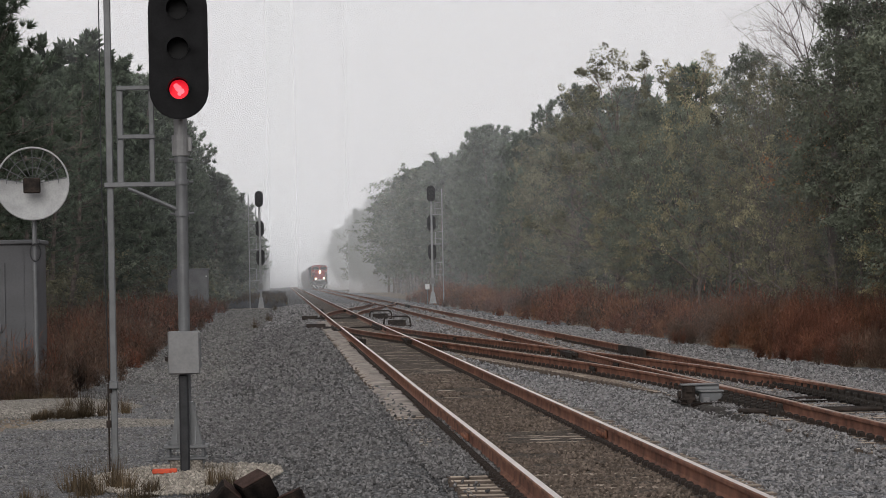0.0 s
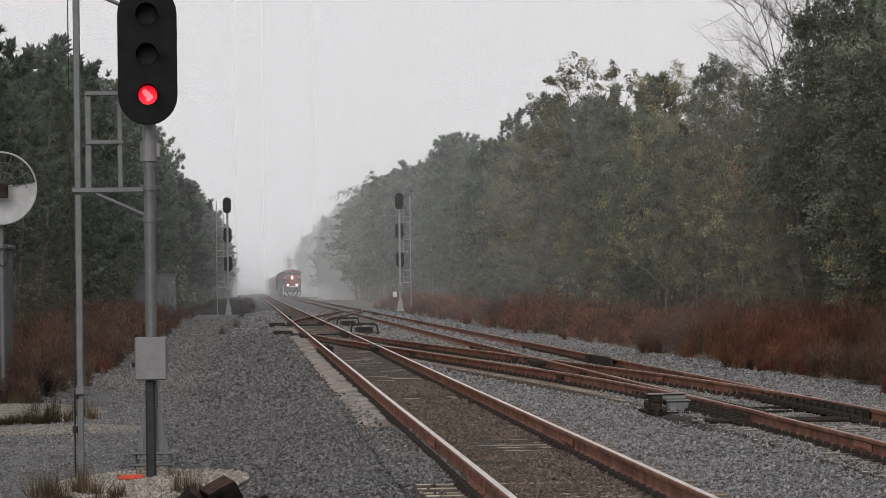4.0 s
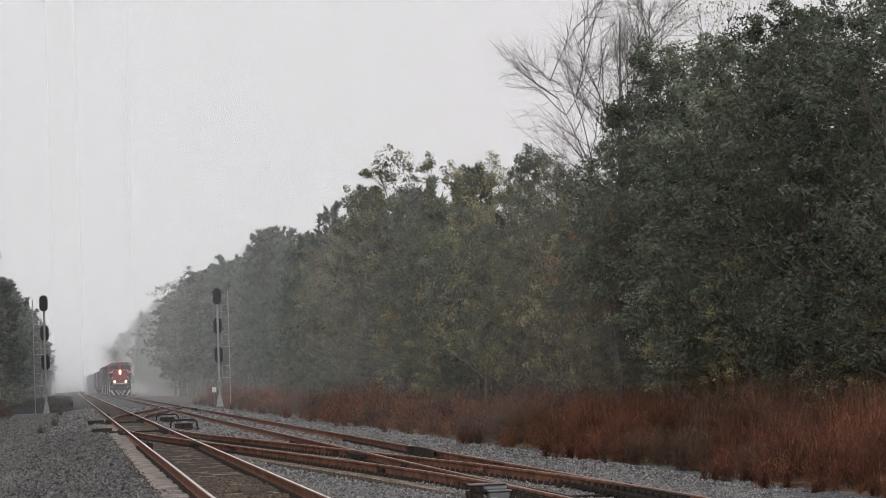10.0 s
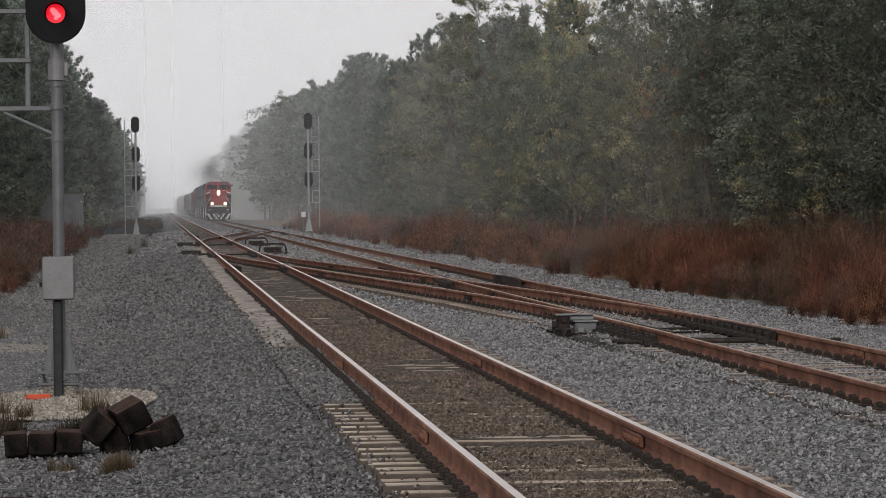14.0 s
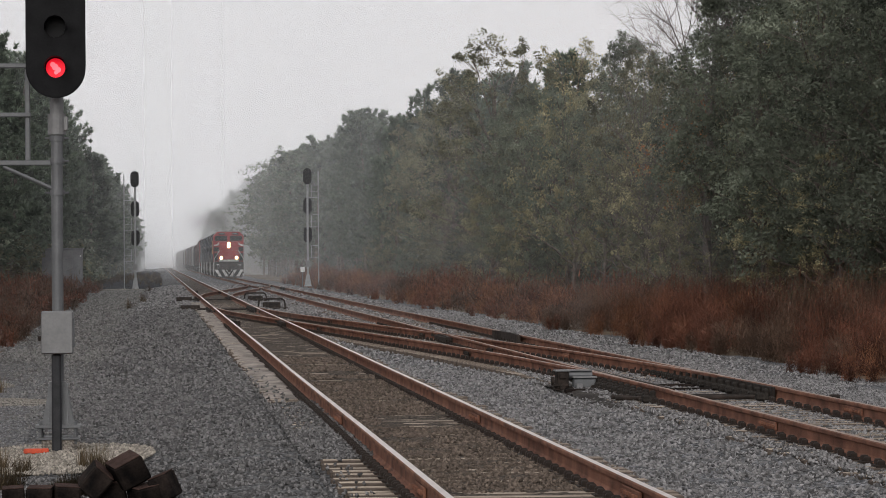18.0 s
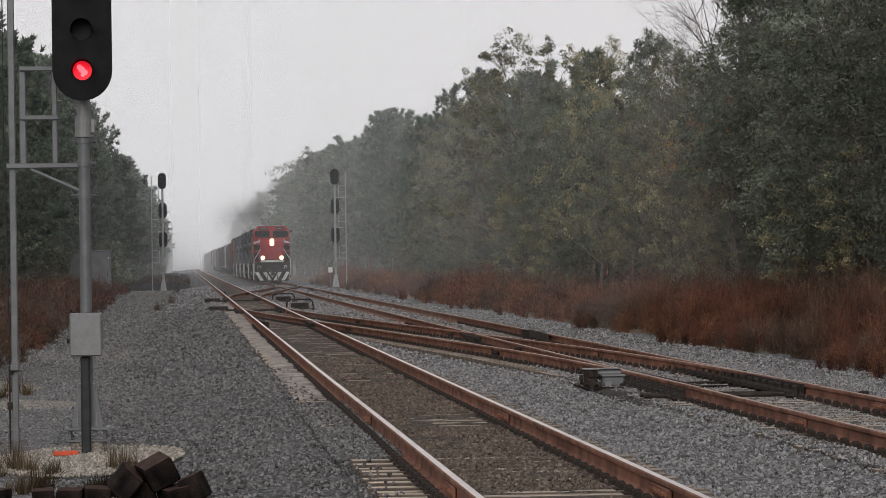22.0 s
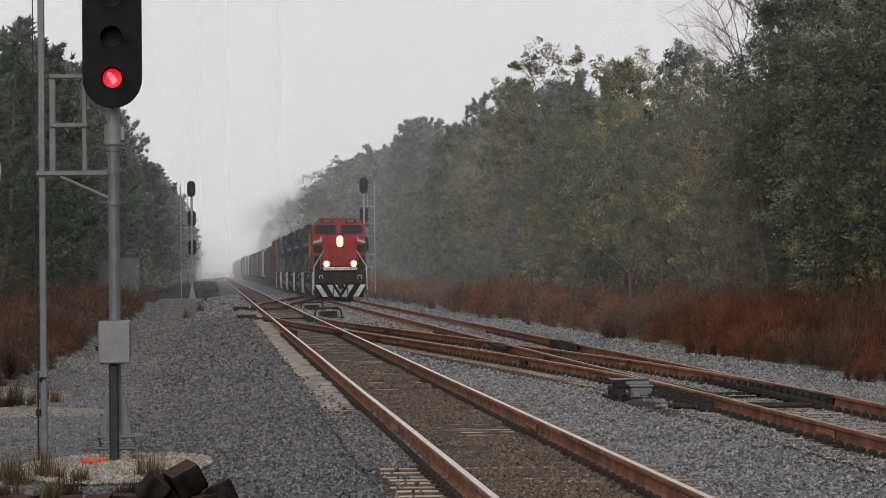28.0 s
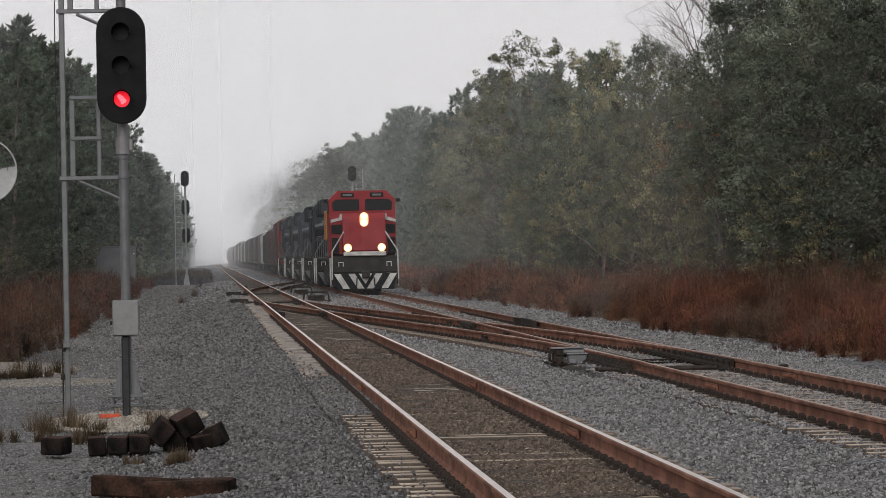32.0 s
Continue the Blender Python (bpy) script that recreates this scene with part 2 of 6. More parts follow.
# ---- mesh helpers ----
class Shape:
    """Gathers vertices and faces of one mesh."""

    def __init__(self):
        self.v, self.f, self.k = [], [], []

    def add(self, verts, faces, slot=0):
        n = len(self.v)
        self.v += [tuple(p) for p in verts]
        self.f += [[i + n for i in q] for q in faces]
        self.k += [slot] * len(faces)
        return self

    def box(self, x, y, z, sx, sy, sz, bev=0.01, turn=None, slot=0):
        """A box with chamfered edges, centred at x, y, z."""
        a, b, c = sx / 2, sy / 2, sz / 2
        e = min(bev, a * 0.45, b * 0.45, c * 0.45)
        bm = bmesh.new()
        vs = [bm.verts.new(p) for i in (-1, 1) for j in (-1, 1) for k in (-1, 1)
              for p in ((i * (a - e), j * (b - e), k * c), (i * (a - e), j * b, k * (c - e)), (i * a, j * (b - e), k * (c - e)))]
        hull = bmesh.ops.convex_hull(bm, input=vs)
        bmesh.ops.dissolve_limit(bm, angle_limit=0.01, verts=bm.verts, edges=bm.edges)
        bm.verts.index_update()
        t = Matrix.Translation((x, y, z)) @ (turn.to_4x4() if turn else Matrix())
        self.add([t @ v.co for v in bm.verts], [[v.index for v in f.verts] for f in bm.faces], slot)
        bm.free()
        return self

    def rod(self, p, q, r, n=10, r2=None, slot=0):
        """A round bar from p to q, capped."""
        p, q = Vector(p), Vector(q)
        d = (q - p).normalized()
        u = d.orthogonal().normalized()
        w = d.cross(u)
        ring = [(u * math.cos(2 * math.pi * i / n) + w * math.sin(2 * math.pi * i / n)) for i in range(n)]
        r2 = r if r2 is None else r2
        vs = [p + c * r for c in ring] + [q + c * r2 for c in ring]
        fs = [[i, (i + 1) % n, n + (i + 1) % n, n + i] for i in range(n)] + [list(range(n))[::-1], list(range(n, 2 * n))]
        return self.add(vs, fs, slot)

    def tube(self, pts, r, n=6, slot=0):
        """A bent bar through points."""
        for a, b in zip(pts, pts[1:]):
            self.rod(a, b, r, n, slot=slot)
        return self

    def slab(self, outline, y0, y1, bev=0.0, slot=0):
        """A plate: an outline in x, z given depth along y."""
        n = len(outline)
        cx, cz = sum(p[0] for p in outline) / n, sum(p[1] for p in outline) / n
        def ring(y, k):
            return [(cx + (x - cx) * k, y, cz + (z - cz) * k) for x, z in outline]
        if bev:
            rings = [ring(y0, 1 - bev), ring(y0 + (y1 - y0) * 0.12, 1), ring(y1 - (y1 - y0) * 0.12, 1), ring(y1, 1 - bev)]
        else:
            rings = [ring(y0, 1), ring(y1, 1)]
        vs = [p for r in rings for p in r]
        fs = [[k * n + i, k * n + (i + 1) % n, (k + 1) * n + (i + 1) % n, (k + 1) * n + i] for k in range(len(rings) - 1) for i in range(n)]
        fs += [list(range(n))[::-1], list(range((len(rings) - 1) * n, len(rings) * n))]
        return self.add(vs, fs, slot)

    def side(self, outline, x0, x1, slot=0):
        """A plate: an outline in y, z given depth along x."""
        n = len(outline)
        vs = [(x0, y, z) for y, z in outline] + [(x1, y, z) for y, z in outline]
        fs = [[i, (i + 1) % n, n + (i + 1) % n, n + i] for i in range(n)] + [list(range(n))[::-1], list(range(n, 2 * n))]
        return self.add(vs, fs, slot)

    def mesh(self, name, mats, smooth=False):
        me = bpy.data.meshes.new(name)
        me.from_pydata(self.v, [], self.f)
        for m in mats if isinstance(mats, (list, tuple)) else [mats]:
            me.materials.append(m)
        if any(self.k):
            me.polygons.foreach_set("material_index", self.k)
        bm = bmesh.new()
        bm.from_mesh(me)
        bmesh.ops.recalc_face_normals(bm, faces=bm.faces)
        bm.to_mesh(me)
        bm.free()
        if smooth:
            me.shade_smooth()
        return me


def part(name, shape, material, parent, label="", at=None, smooth=False):
    """One mesh object under a thing or a part."""
    me = shape if isinstance(shape, bpy.types.Mesh) else shape.mesh(name, material, smooth)
    ob = new(name, me)
    ob.parent = parent
    if at is not None:
        ob.matrix_basis = at
    if label:
        ob["label"] = label
    return ob


def raw_mesh(name, verts, faces, material, slots=None):
    """A large mesh from arrays, all faces with the same number of corners."""
    me = bpy.data.meshes.new(name)
    nf, k = faces.shape
    me.vertices.add(len(verts))
    me.vertices.foreach_set("co", np.asarray(verts, dtype=np.float32).ravel())
    me.loops.add(nf * k)
    me.loops.foreach_set("vertex_index", faces.astype(np.int32).ravel())
    me.polygons.add(nf)
    me.polygons.foreach_set("loop_start", np.arange(nf, dtype=np.int32) * k)
    for m in material if isinstance(material, (list, tuple)) else [material]:
        me.materials.append(m)
    if slots is not None:
        me.polygons.foreach_set("material_index", slots.astype(np.int32))
    me.update(calc_edges=True)
    return me


def thing(name, m, label, category, group="", kind=""):
    ob = new(name)
    ob.empty_display_size = 0.1
    ob.matrix_basis = m
    return tagged(ob, label, category, group, kind)


rng = np.random.default_rng(7)

# ---- the plan: two straight tracks along y, joined by two crossovers ----
TRACK_1, TRACK_2, HALF = 2.76, 7.155, 0.755
NEAR_MID, FAR_MID, SLOPE, BEND = 81.52, 193.52, 13.79, 11.53
RAIL_TOP = 0.186


def smooth_bend(u, w=BEND):
    """The integral of a ramp from 0 to 1 over -w..w: the bend at a turnout."""
    u = np.asarray(u, float)
    return np.where(u < -w, 0, np.where(u > w, u, (u + w) ** 2 / (4 * w)))


def crossover_x(y, mid, way):
    """Centre line of a crossover; way -1 runs from track 2 towards track 1."""
    half = (TRACK_2 - TRACK_1) / 2 * SLOPE
    s = (smooth_bend(np.asarray(y) - (mid - half)) - smooth_bend(np.asarray(y) - (mid + half))) / SLOPE
    return TRACK_2 - s if way < 0 else TRACK_1 + s


def bed_height(x, y):
    """Height of ballast and ground across the line."""
    h = np.interp(x, [-40, -9, -3, -0.6, -0.25, 1.05, 1.3, 1.9, 2.1, 3.4, 3.55, 4.1, 4.6, 5.4, 5.9, 6.3, 8.0, 8.7, 9.1, 10.9, 12.5, 40],
                  [-0.42, -0.36, -0.3, -0.27, -0.24, -0.05, -0.055, -0.05, 0.0, 0.0, -0.03, -0.03, -0.09, -0.09, -0.03, -0.02, -0.02, -0.03, -0.05, -0.3, -0.36, -0.42])
    return h - 0.008 * np.clip((32 - y) / 7, 0, 1) * (x > 2) * (x < 3.5)


def wobble(x, y, s, seed=0.0):
    return np.array([noise.noise((a * s + seed, b * s, seed)) for a, b in zip(np.ravel(x), np.ravel(y))]).reshape(np.shape(x))


def ground_patch(name, xs, ys, rough, slot_of, mats, lift=0.0):
    X, Y = np.meshgrid(xs, ys)
    Z = bed_height(X, Y) + lift + rough * wobble(X, Y, 2.2) + 0.5 * rough * wobble(X, Y, 7.0, 5.0)
    v = np.stack([X, Y, Z], -1).reshape(-1, 3)
    nx, ny = len(xs), len(ys)
    i = (np.arange(ny - 1)[:, None] * nx + np.arange(nx - 1)).ravel()
    f = np.stack([i, i + 1, i + nx + 1, i + nx], 1)
    c = v[f].mean(1)
    me = raw_mesh(name, v, f, mats, slot_of(c[:, 0], c[:, 1]))
    me.shade_smooth()
    return me


# ---- ground ----
far_ground = Shape()
far_ground.add([(-3000, -200, -0.55), (3000, -200, -0.55), (3000, 4500, -0.55), (-3000, 4500, -0.55)], [[0, 1, 2, 3]])
tagged(new("ground", far_ground.mesh("ground", SOIL)), "brown litter-strewn earth beyond the line", "ground", kind="structure")


def bed_slots(x, y):
    s = np.zeros(len(x))
    s[(x > 2.05) & (x < 3.47)] = 1
    edge = -1.35 + 0.25 * np.sin(y * 0.26)
    s[x < 1.7] = 4
    s[x < edge] = 2
    s[(x < -3.3 - 0.015 * y + 0.4 * np.sin(y * 0.38)) | (x > 12.9 + 0.3 * np.sin(y * 0.3))] = 3
    return s


xs = np.concatenate([np.arange(-45, -6, 3.0), np.arange(-6, 1.0, 0.2), np.arange(1.0, 11.0, 0.1), np.arange(11, 15, 0.3), np.arange(15, 60, 3)])
ys = np.concatenate([np.arange(-15, 13, 1.75), np.arange(13, 63, 0.18), np.arange(63, 146, 0.6), np.arange(146, 420, 3), np.arange(420, 1660, 20)])
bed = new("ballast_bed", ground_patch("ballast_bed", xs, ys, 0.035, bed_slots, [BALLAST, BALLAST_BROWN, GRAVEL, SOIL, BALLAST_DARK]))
tagged(bed, "grey crushed-stone ballast bed with gravel service road", "ballast", kind="structure")

# loose stones on the bed, densest where the line passes close by
ROCK = np.array([(1, 0, 0), (-0.5, 0.87, 0), (-0.5, -0.87, 0), (0.1, 0, 0.85), (-0.1, 0.1, -0.85)], float)
ROCK_F = np.array([(0, 1, 3), (1, 2, 3), (2, 0, 3), (1, 0, 4), (2, 1, 4), (0, 2, 4)])


def scatter_stones(name, x, y, r, material, label, lift=0.0):
    n = len(x)
    q = rng.normal(size=(n, 4))
    q /= np.linalg.norm(q, axis=1)[:, None]
    a, b, c, d = q.T
    R = np.stack([1 - 2 * (c * c + d * d), 2 * (b * c - a * d), 2 * (b * d + a * c), 2 * (b * c + a * d), 1 - 2 * (b * b + d * d), 2 * (c * d - a * b),
                  2 * (b * d - a * c), 2 * (c * d + a * b), 1 - 2 * (b * b + c * c)], 1).reshape(n, 3, 3)
    p = ROCK[None] * rng.uniform(0.7, 1.45, (n, 1, 3)) + rng.normal(0, 0.22, (n, 5, 3))
    p = np.einsum("nij,nkj->nki", R, p) * r[:, None, None]
    z = bed_height(x, y) + r * 0.25 + lift
    p += np.stack([x, y, z], 1)[:, None, :]
    f = (ROCK_F[None] + 5 * np.arange(n)[:, None, None]).reshape(-1, 3)
    ob = new(name, raw_mesh(name, p.reshape(-1, 3), f, material))
    return tagged(ob, label, "ballast", kind="stuff")


def stone_field(n, x0, x1, y0, y1, keep, small, large):
    x, y = rng.uniform(x0, x1, n), y0 + (y1 - y0) * rng.uniform(0, 1, n) ** 1.35
    k = keep(x, y)
    x, y = x[k], y[k]
    return x, y, rng.uniform(small, large, len(x)) * (1 + 0.015 * (y - 16))


def off_pads(x, y):
    clear = np.ones(len(x), bool)
    for px, py, rx, ry in ((-1.08, 34.7, 1.1, 2.8), (-2.7, 49.3, 1.5, 1.1), (-4.1, 55.7, 1.8, 2.4), (-2.6, 246.5, 3.0, 5.0)):
        clear &= ((x - px) / rx) ** 2 + ((y - py) / ry) ** 2 > 1
    return clear


def on_grey(x, y):
    tie_end = (x > 1.4) & (x < 1.95)
    bare = np.zeros(len(x), bool)
    heaped = (y > 30.2 + 0.6 * np.sin(9 * x)) & (y < 34.6 + 0.8 * np.sin(7 * x))
    bare[tie_end] = ~heaped[tie_end] & (rng.uniform(0, 1, int(tie_end.sum())) < 0.9)
    pad = ((x + 1.08) / 1.1) ** 2 + ((y - 34.7) / 2.8) ** 2 < 1
    return ~pad & (x < 0.272 * y + 0.5) & (x > -0.106 * y) & ~((x > 1.9) & (x < 3.62)) & ~(abs(x - 6.4) < 0.12) & ~(abs(x - 7.91) < 0.12) & ~bare


gx, gy, gr = stone_field(135000, -1.3, 11.6, 15.2, 55.7, on_grey, 0.016, 0.032)
k = gx < 1.7
scatter_stones("ballast_stones", gx[~k], gy[~k], gr[~k] * 0.72, STONE, "loose angular grey ballast stones")
lift = np.where((gx[k] > 1.35) & (gx[k] < 1.98), 0.05 + 0.05 * (gx[k] - 1.35), 0.0)
scatter_stones("ballast_stones", gx[k], gy[k], gr[k] * 0.68, STONE_DARK, "dark angular ballast stones of the shoulder", lift)
gx, gy, gr = stone_field(38000, -1.3, 12.6, 54.5, 139, on_grey, 0.022, 0.036)
k = gx < 1.7
scatter_stones("ballast_stones", gx[~k], gy[~k], gr[~k] * 0.66, STONE, "loose grey ballast stones further along the line")
scatter_stones("ballast_stones", gx[k], gy[k], gr[k] * 0.75, STONE_DARK, "dark shoulder ballast further along the line")
gx, gy, gr = stone_field(9000, -0.9, 11.5, 138, 252, lambda x, y: ~((x > 1.9) & (x < 3.62)), 0.02, 0.032)
scatter_stones("ballast_stones", gx, gy, gr * 0.8, STONE, "grey ballast stones far along the line")
a, q = rng.uniform(0, 6.283, 5200), np.sqrt(rng.uniform(0, 1, 5200))
scatter_stones("pale_chips", -1.08 + 1.04 * q * np.cos(a), 34.7 + 2.65 * q * np.sin(a), rng.uniform(0.012, 0.026, 5200), STONE_PALE, "pale limestone chips round the signal foundation", 0.03)
gx, gy, gr = stone_field(22000, 2.1, 3.42, 15.2, 61, lambda x, y: wobble(x, y, 0.5, 3.0) > -0.35, 0.012, 0.023)
n = 5200
hx, hy = rng.uniform(1.36, 1.98, n), np.concatenate([rng.uniform(30.0, 35.2, 3400), rng.uniform(34.5, 42.0, n - 3400)])
scatter_stones("ballast_stones", hx, hy, rng.uniform(0.014, 0.026, n), STONE_DARK, "dark ballast stones heaped over the tie ends", 0.035 + 0.04 * (hx - 1.36))
hx, hy = rng.uniform(5.84, 6.3, 4200), rng.uniform(25.5, 56, 4200)
k = hx < 6.12 + 0.1 * np.sin(hy * 0.9)
scatter_stones("ballast_stones", hx[k], hy[k], rng.uniform(0.014, 0.026, int(k.sum())), STONE, "grey ballast stones over the tie ends of the second track", 0.03)
scatter_stones("dusty_ballast_stones", gx, gy, gr, STONE_BROWN, "brown dust-covered ballast stones between the rails")
gx, gy, gr = stone_field(16000, -5.5, -1.1, 21, 79.5, lambda x, y: (x > -0.106 * y) & off_pads(x, y), 0.011, 0.022)
scatter_stones("road_gravel", gx, gy, gr * 0.8, STONE_ROAD, "fine grey gravel of the service road")
gx, gy, gr = stone_field(14000, -5.5, -1.0, 69, 252, lambda x, y: (x > -3.2 - 0.009 * y) & off_pads(x, y), 0.018, 0.03)
scatter_stones("road_gravel", gx, gy, gr * 0.8, STONE_ROAD, "fine grey gravel of the service road")


def mound(name, x, y, rx, ry, h, material, label, seed):
    """A low heap with an uneven rim, lying on the ground."""
    vs, fs, n, m = [], [], 40, 8
    base = float(bed_height(x, y))
    for j in range(m + 1):
        k = j / m
        for i in range(n):
            a = 2 * math.pi * i / n
            e = 1 + 0.25 * noise.noise((math.cos(a) * 1.5 + seed, math.sin(a) * 1.5, seed)) + 0.08 * noise.noise((math.cos(a) * 6, math.sin(a) * 6, seed))
            px, py = x + rx * k * e * math.cos(a), y + ry * k * e * math.sin(a)
            vs.append((px, py, base - 0.05 + (h + 0.05) * (1 - k ** 3) + 0.03 * (1 - k) * noise.noise((px * 3, py * 3, seed)) ))
    fs = [[j * n + i, j * n + (i + 1) % n, (j + 1) * n + (i + 1) % n, (j + 1) * n + i] for j in range(m) for i in range(n)]
    s = Shape().add(vs, fs)
    s.f.append(list(range(n)))
    s.k.append(0)
    return tagged(new(name, s.mesh(name, material, True)), label, "gravel pile", kind="structure")


mound("gravel_pad", -1.08, 34.73, 1.1, 2.78, 0.03, PALE, "pale limestone gravel pad round the signal foundation", 1.0)
mound("gravel_strip", -2.7, 49.31, 1.6, 1.19, 0.09, PALE, "pale gravel strip across the service road", 2.0)
mound("gravel_strip", -4.1, 55.67, 1.9, 2.65, 0.2, PALE, "pale gravel heap beside the cabinet", 3.0)
mound("gravel_strip", -2.6, 246.54, 3.2, 5.3, 0.1, PALE, "pale gravel pad under the distant signal", 4.0)
berm, rows = Shape(), np.arange(257, 583, 3.5)
for j, y in enumerate(rows):
    e = min(1, (y - 256) / 15)
    berm.v += [(x + 0.12 * noise.noise((y * 0.3, x, 2)), y, -0.35 + z * e * (1 + 0.25 * noise.noise((y * 0.15, x * 2, 5)))) for x, z in ((-6.0, 0), (-4.0, 0.4), (-2.2, 0.55), (-0.9, 0.5), (0.0, 0.38), (0.8, 0.05))]
    if j:
        berm.f += [[(j - 1) * 6 + i, (j - 1) * 6 + i + 1, j * 6 + i + 1, j * 6 + i] for i in range(5)]
        berm.k += [0] * 5
tagged(new("dark_berm", berm.mesh("dark_berm", COAL)), "low dark berm of spilled ballast beside the track", "ballast", kind="structure")

# ---- tracks ----
PROFILE = [(-0.076, 0.0), (-0.076, 0.012), (-0.02, 0.03), (-0.0095, 0.05), (-0.0095, 0.132), (-0.036, 0.146), (-0.0375, 0.176), (-0.028, 0.186),
           (0.028, 0.186), (0.0375, 0.176), (0.036, 0.146), (0.0095, 0.132), (0.0095, 0.05), (0.02, 0.03), (0.076, 0.012), (0.076, 0.0)]


def rail_mesh(name, pts, head, lift=0.0):
    """A rail swept along points in x, y; the running surface is polished."""
    n = len(PROFILE)
    vs, fs, ks = [], [], []
    for i, (x, y) in enumerate(pts):
        a, b = pts[max(0, i - 1)], pts[min(len(pts) - 1, i + 1)]
        d = Vector((b[0] - a[0], b[1] - a[1])).normalized()
        vs += [(x + d.y * u, y - d.x * u, w + lift) for u, w in PROFILE]
    for k in range(len(pts) - 1):
        for i in range(n):
            fs.append([k * n + i, k * n + (i + 1) % n, (k + 1) * n + (i + 1) % n, (k + 1) * n + i])
            ks.append(1 if i == 7 else 0)
    s = Shape()
    s.v, s.f, s.k = vs, fs + [list(range(n))[::-1], list(range(len(vs) - n, len(vs)))], ks + [0, 0]
    return s.mesh(name, [RUST, head])


def straight(x, y0, y1, step=6.0):
    """Nearly straight, with the slight waver of a worn track."""
    ys = np.append(np.arange(y0, y1, step), y1)
    return [(x + 0.012 * noise.noise((x, y * 0.05, 1.0)), y) for y in ys]


def track(name, x, y0, y1, head, label):
    t = thing(name, Matrix(), label, "railway track", kind="structure")
    for s in (-HALF, HALF):
        part("rail", rail_mesh("rail", straight(x + s, y0, y1), head), None, t)
    return t


line_1 = track("track_1", TRACK_1, -22, 1650, SHINE, "straight main track with rusty rails and bright rail heads")
line_2 = track("track_2", TRACK_2, -22, 1650, DULL, "second main track with dull rusty rails")
cross_near = thing("crossover_1", Matrix(), "rusty crossover track linking the two main lines", "railway track", kind="structure")
cross_far = thing("crossover_2", Matrix(), "distant crossover track curving between the main lines", "railway track", kind="structure")


def crossover_rails(owner, mid, way):
    half = (TRACK_2 - TRACK_1) / 2 * SLOPE
    y0, y1 = mid - half - BEND, mid + half + BEND
    for s in (-HALF, HALF):
        ys = np.linspace(y0 + 0.6, y1 - 0.6, 60)
        xs = crossover_x(ys, mid, way) + s
        part("rail", rail_mesh("rail", list(zip(xs, ys)), DULL, 0.006), None, owner)
    # frogs where the inner rails cross the main rails, and guard rails opposite
    for main, run, guard in ((TRACK_1, HALF, -HALF), (TRACK_2, -HALF, HALF)):
        side = HALF if main == TRACK_1 else -HALF
        inner = -HALF if main == TRACK_1 else HALF
        ys = np.linspace(y0, y1, 800)
        gap = abs(crossover_x(ys, mid, way) + inner - (main + side))
        yc = float(ys[gap.argmin()])
        frog = Shape()
        for k in (-0.09, 0.09):
            frog.add(*sweep_box([(main + side + k * (1 if abs(y - yc) < 1.5 else 1.6), y) for y in np.linspace(yc - 2.4, yc + 2.4, 9)], 0.05, 0.1, 0.17))
        frog.box(main + side, yc, 0.085, 0.3, 3.0, 0.13, 0.02)
        part("frog", frog, DARK_STEEL, owner, "dark cast-steel frog")
        g = Shape()
        gx = main + guard
        off = 0.1 if guard < 0 else -0.1
        g.add(*sweep_box([(gx + off * (1.0 if abs(y - yc) < 1.6 else 1.9), y) for y in np.linspace(yc - 2.6, yc + 2.6, 11)], 0.07, 0.02, 0.21))
        part("guard_rail", g, DARK_STEEL, owner, "dark steel guard rail")


def sweep_box(pts, w, z0, z1):
    """An upright bar along points in x, y."""
    vs, fs = [], []
    for x, y in pts:
        vs += [(x - w / 2, y, z0), (x + w / 2, y, z0), (x + w / 2, y, z1), (x - w / 2, y, z1)]
    for k in range(len(pts) - 1):
        fs += [[k * 4 + i, k * 4 + (i + 1) % 4, k * 4 + 4 + (i + 1) % 4, k * 4 + 4 + i] for i in range(4)]
    return vs, fs + [[3, 2, 1, 0], [len(vs) - 4 + i for i in range(4)]]


crossover_rails(cross_near, NEAR_MID, -1)
crossover_rails(cross_far, FAR_MID, 1)


def joint_bars(owner, x, y):
    """Bolted joint: a bar each side of the web with bolt heads."""
    s = Shape()
    for k in (-1, 1):
        s.box(x + k * 0.026, y, 0.09, 0.024, 0.9, 0.085, 0.006)
        for j in range(6):
            s.box(x + k * 0.048, y - 0.38 + j * 0.15, 0.09, 0.03, 0.035, 0.035, 0.006)
    part("joint_bar", s, DARK_STEEL if y > 60 else RUST, owner, "bolted rail joint bar")


for x, y in ((2.005, 35.79), (3.515, 35.79), (2.005, 24.65), (3.515, 23.86), (2.005, 113.99), (3.515, 112.0)):
    joint_bars(line_1, x, y)
for x, y in ((6.4, 33.67), (7.91, 36.45), (7.91, 58.59), (6.4, 62.3)):
    joint_bars(line_2, x, y)
for y, s in ((60.18, -HALF), (58.32, HALF), (82.84, -HALF), (75.55, HALF), (92.78, HALF)):
    joint_bars(cross_near, float(crossover_x(y, NEAR_MID, -1)) + s, y)

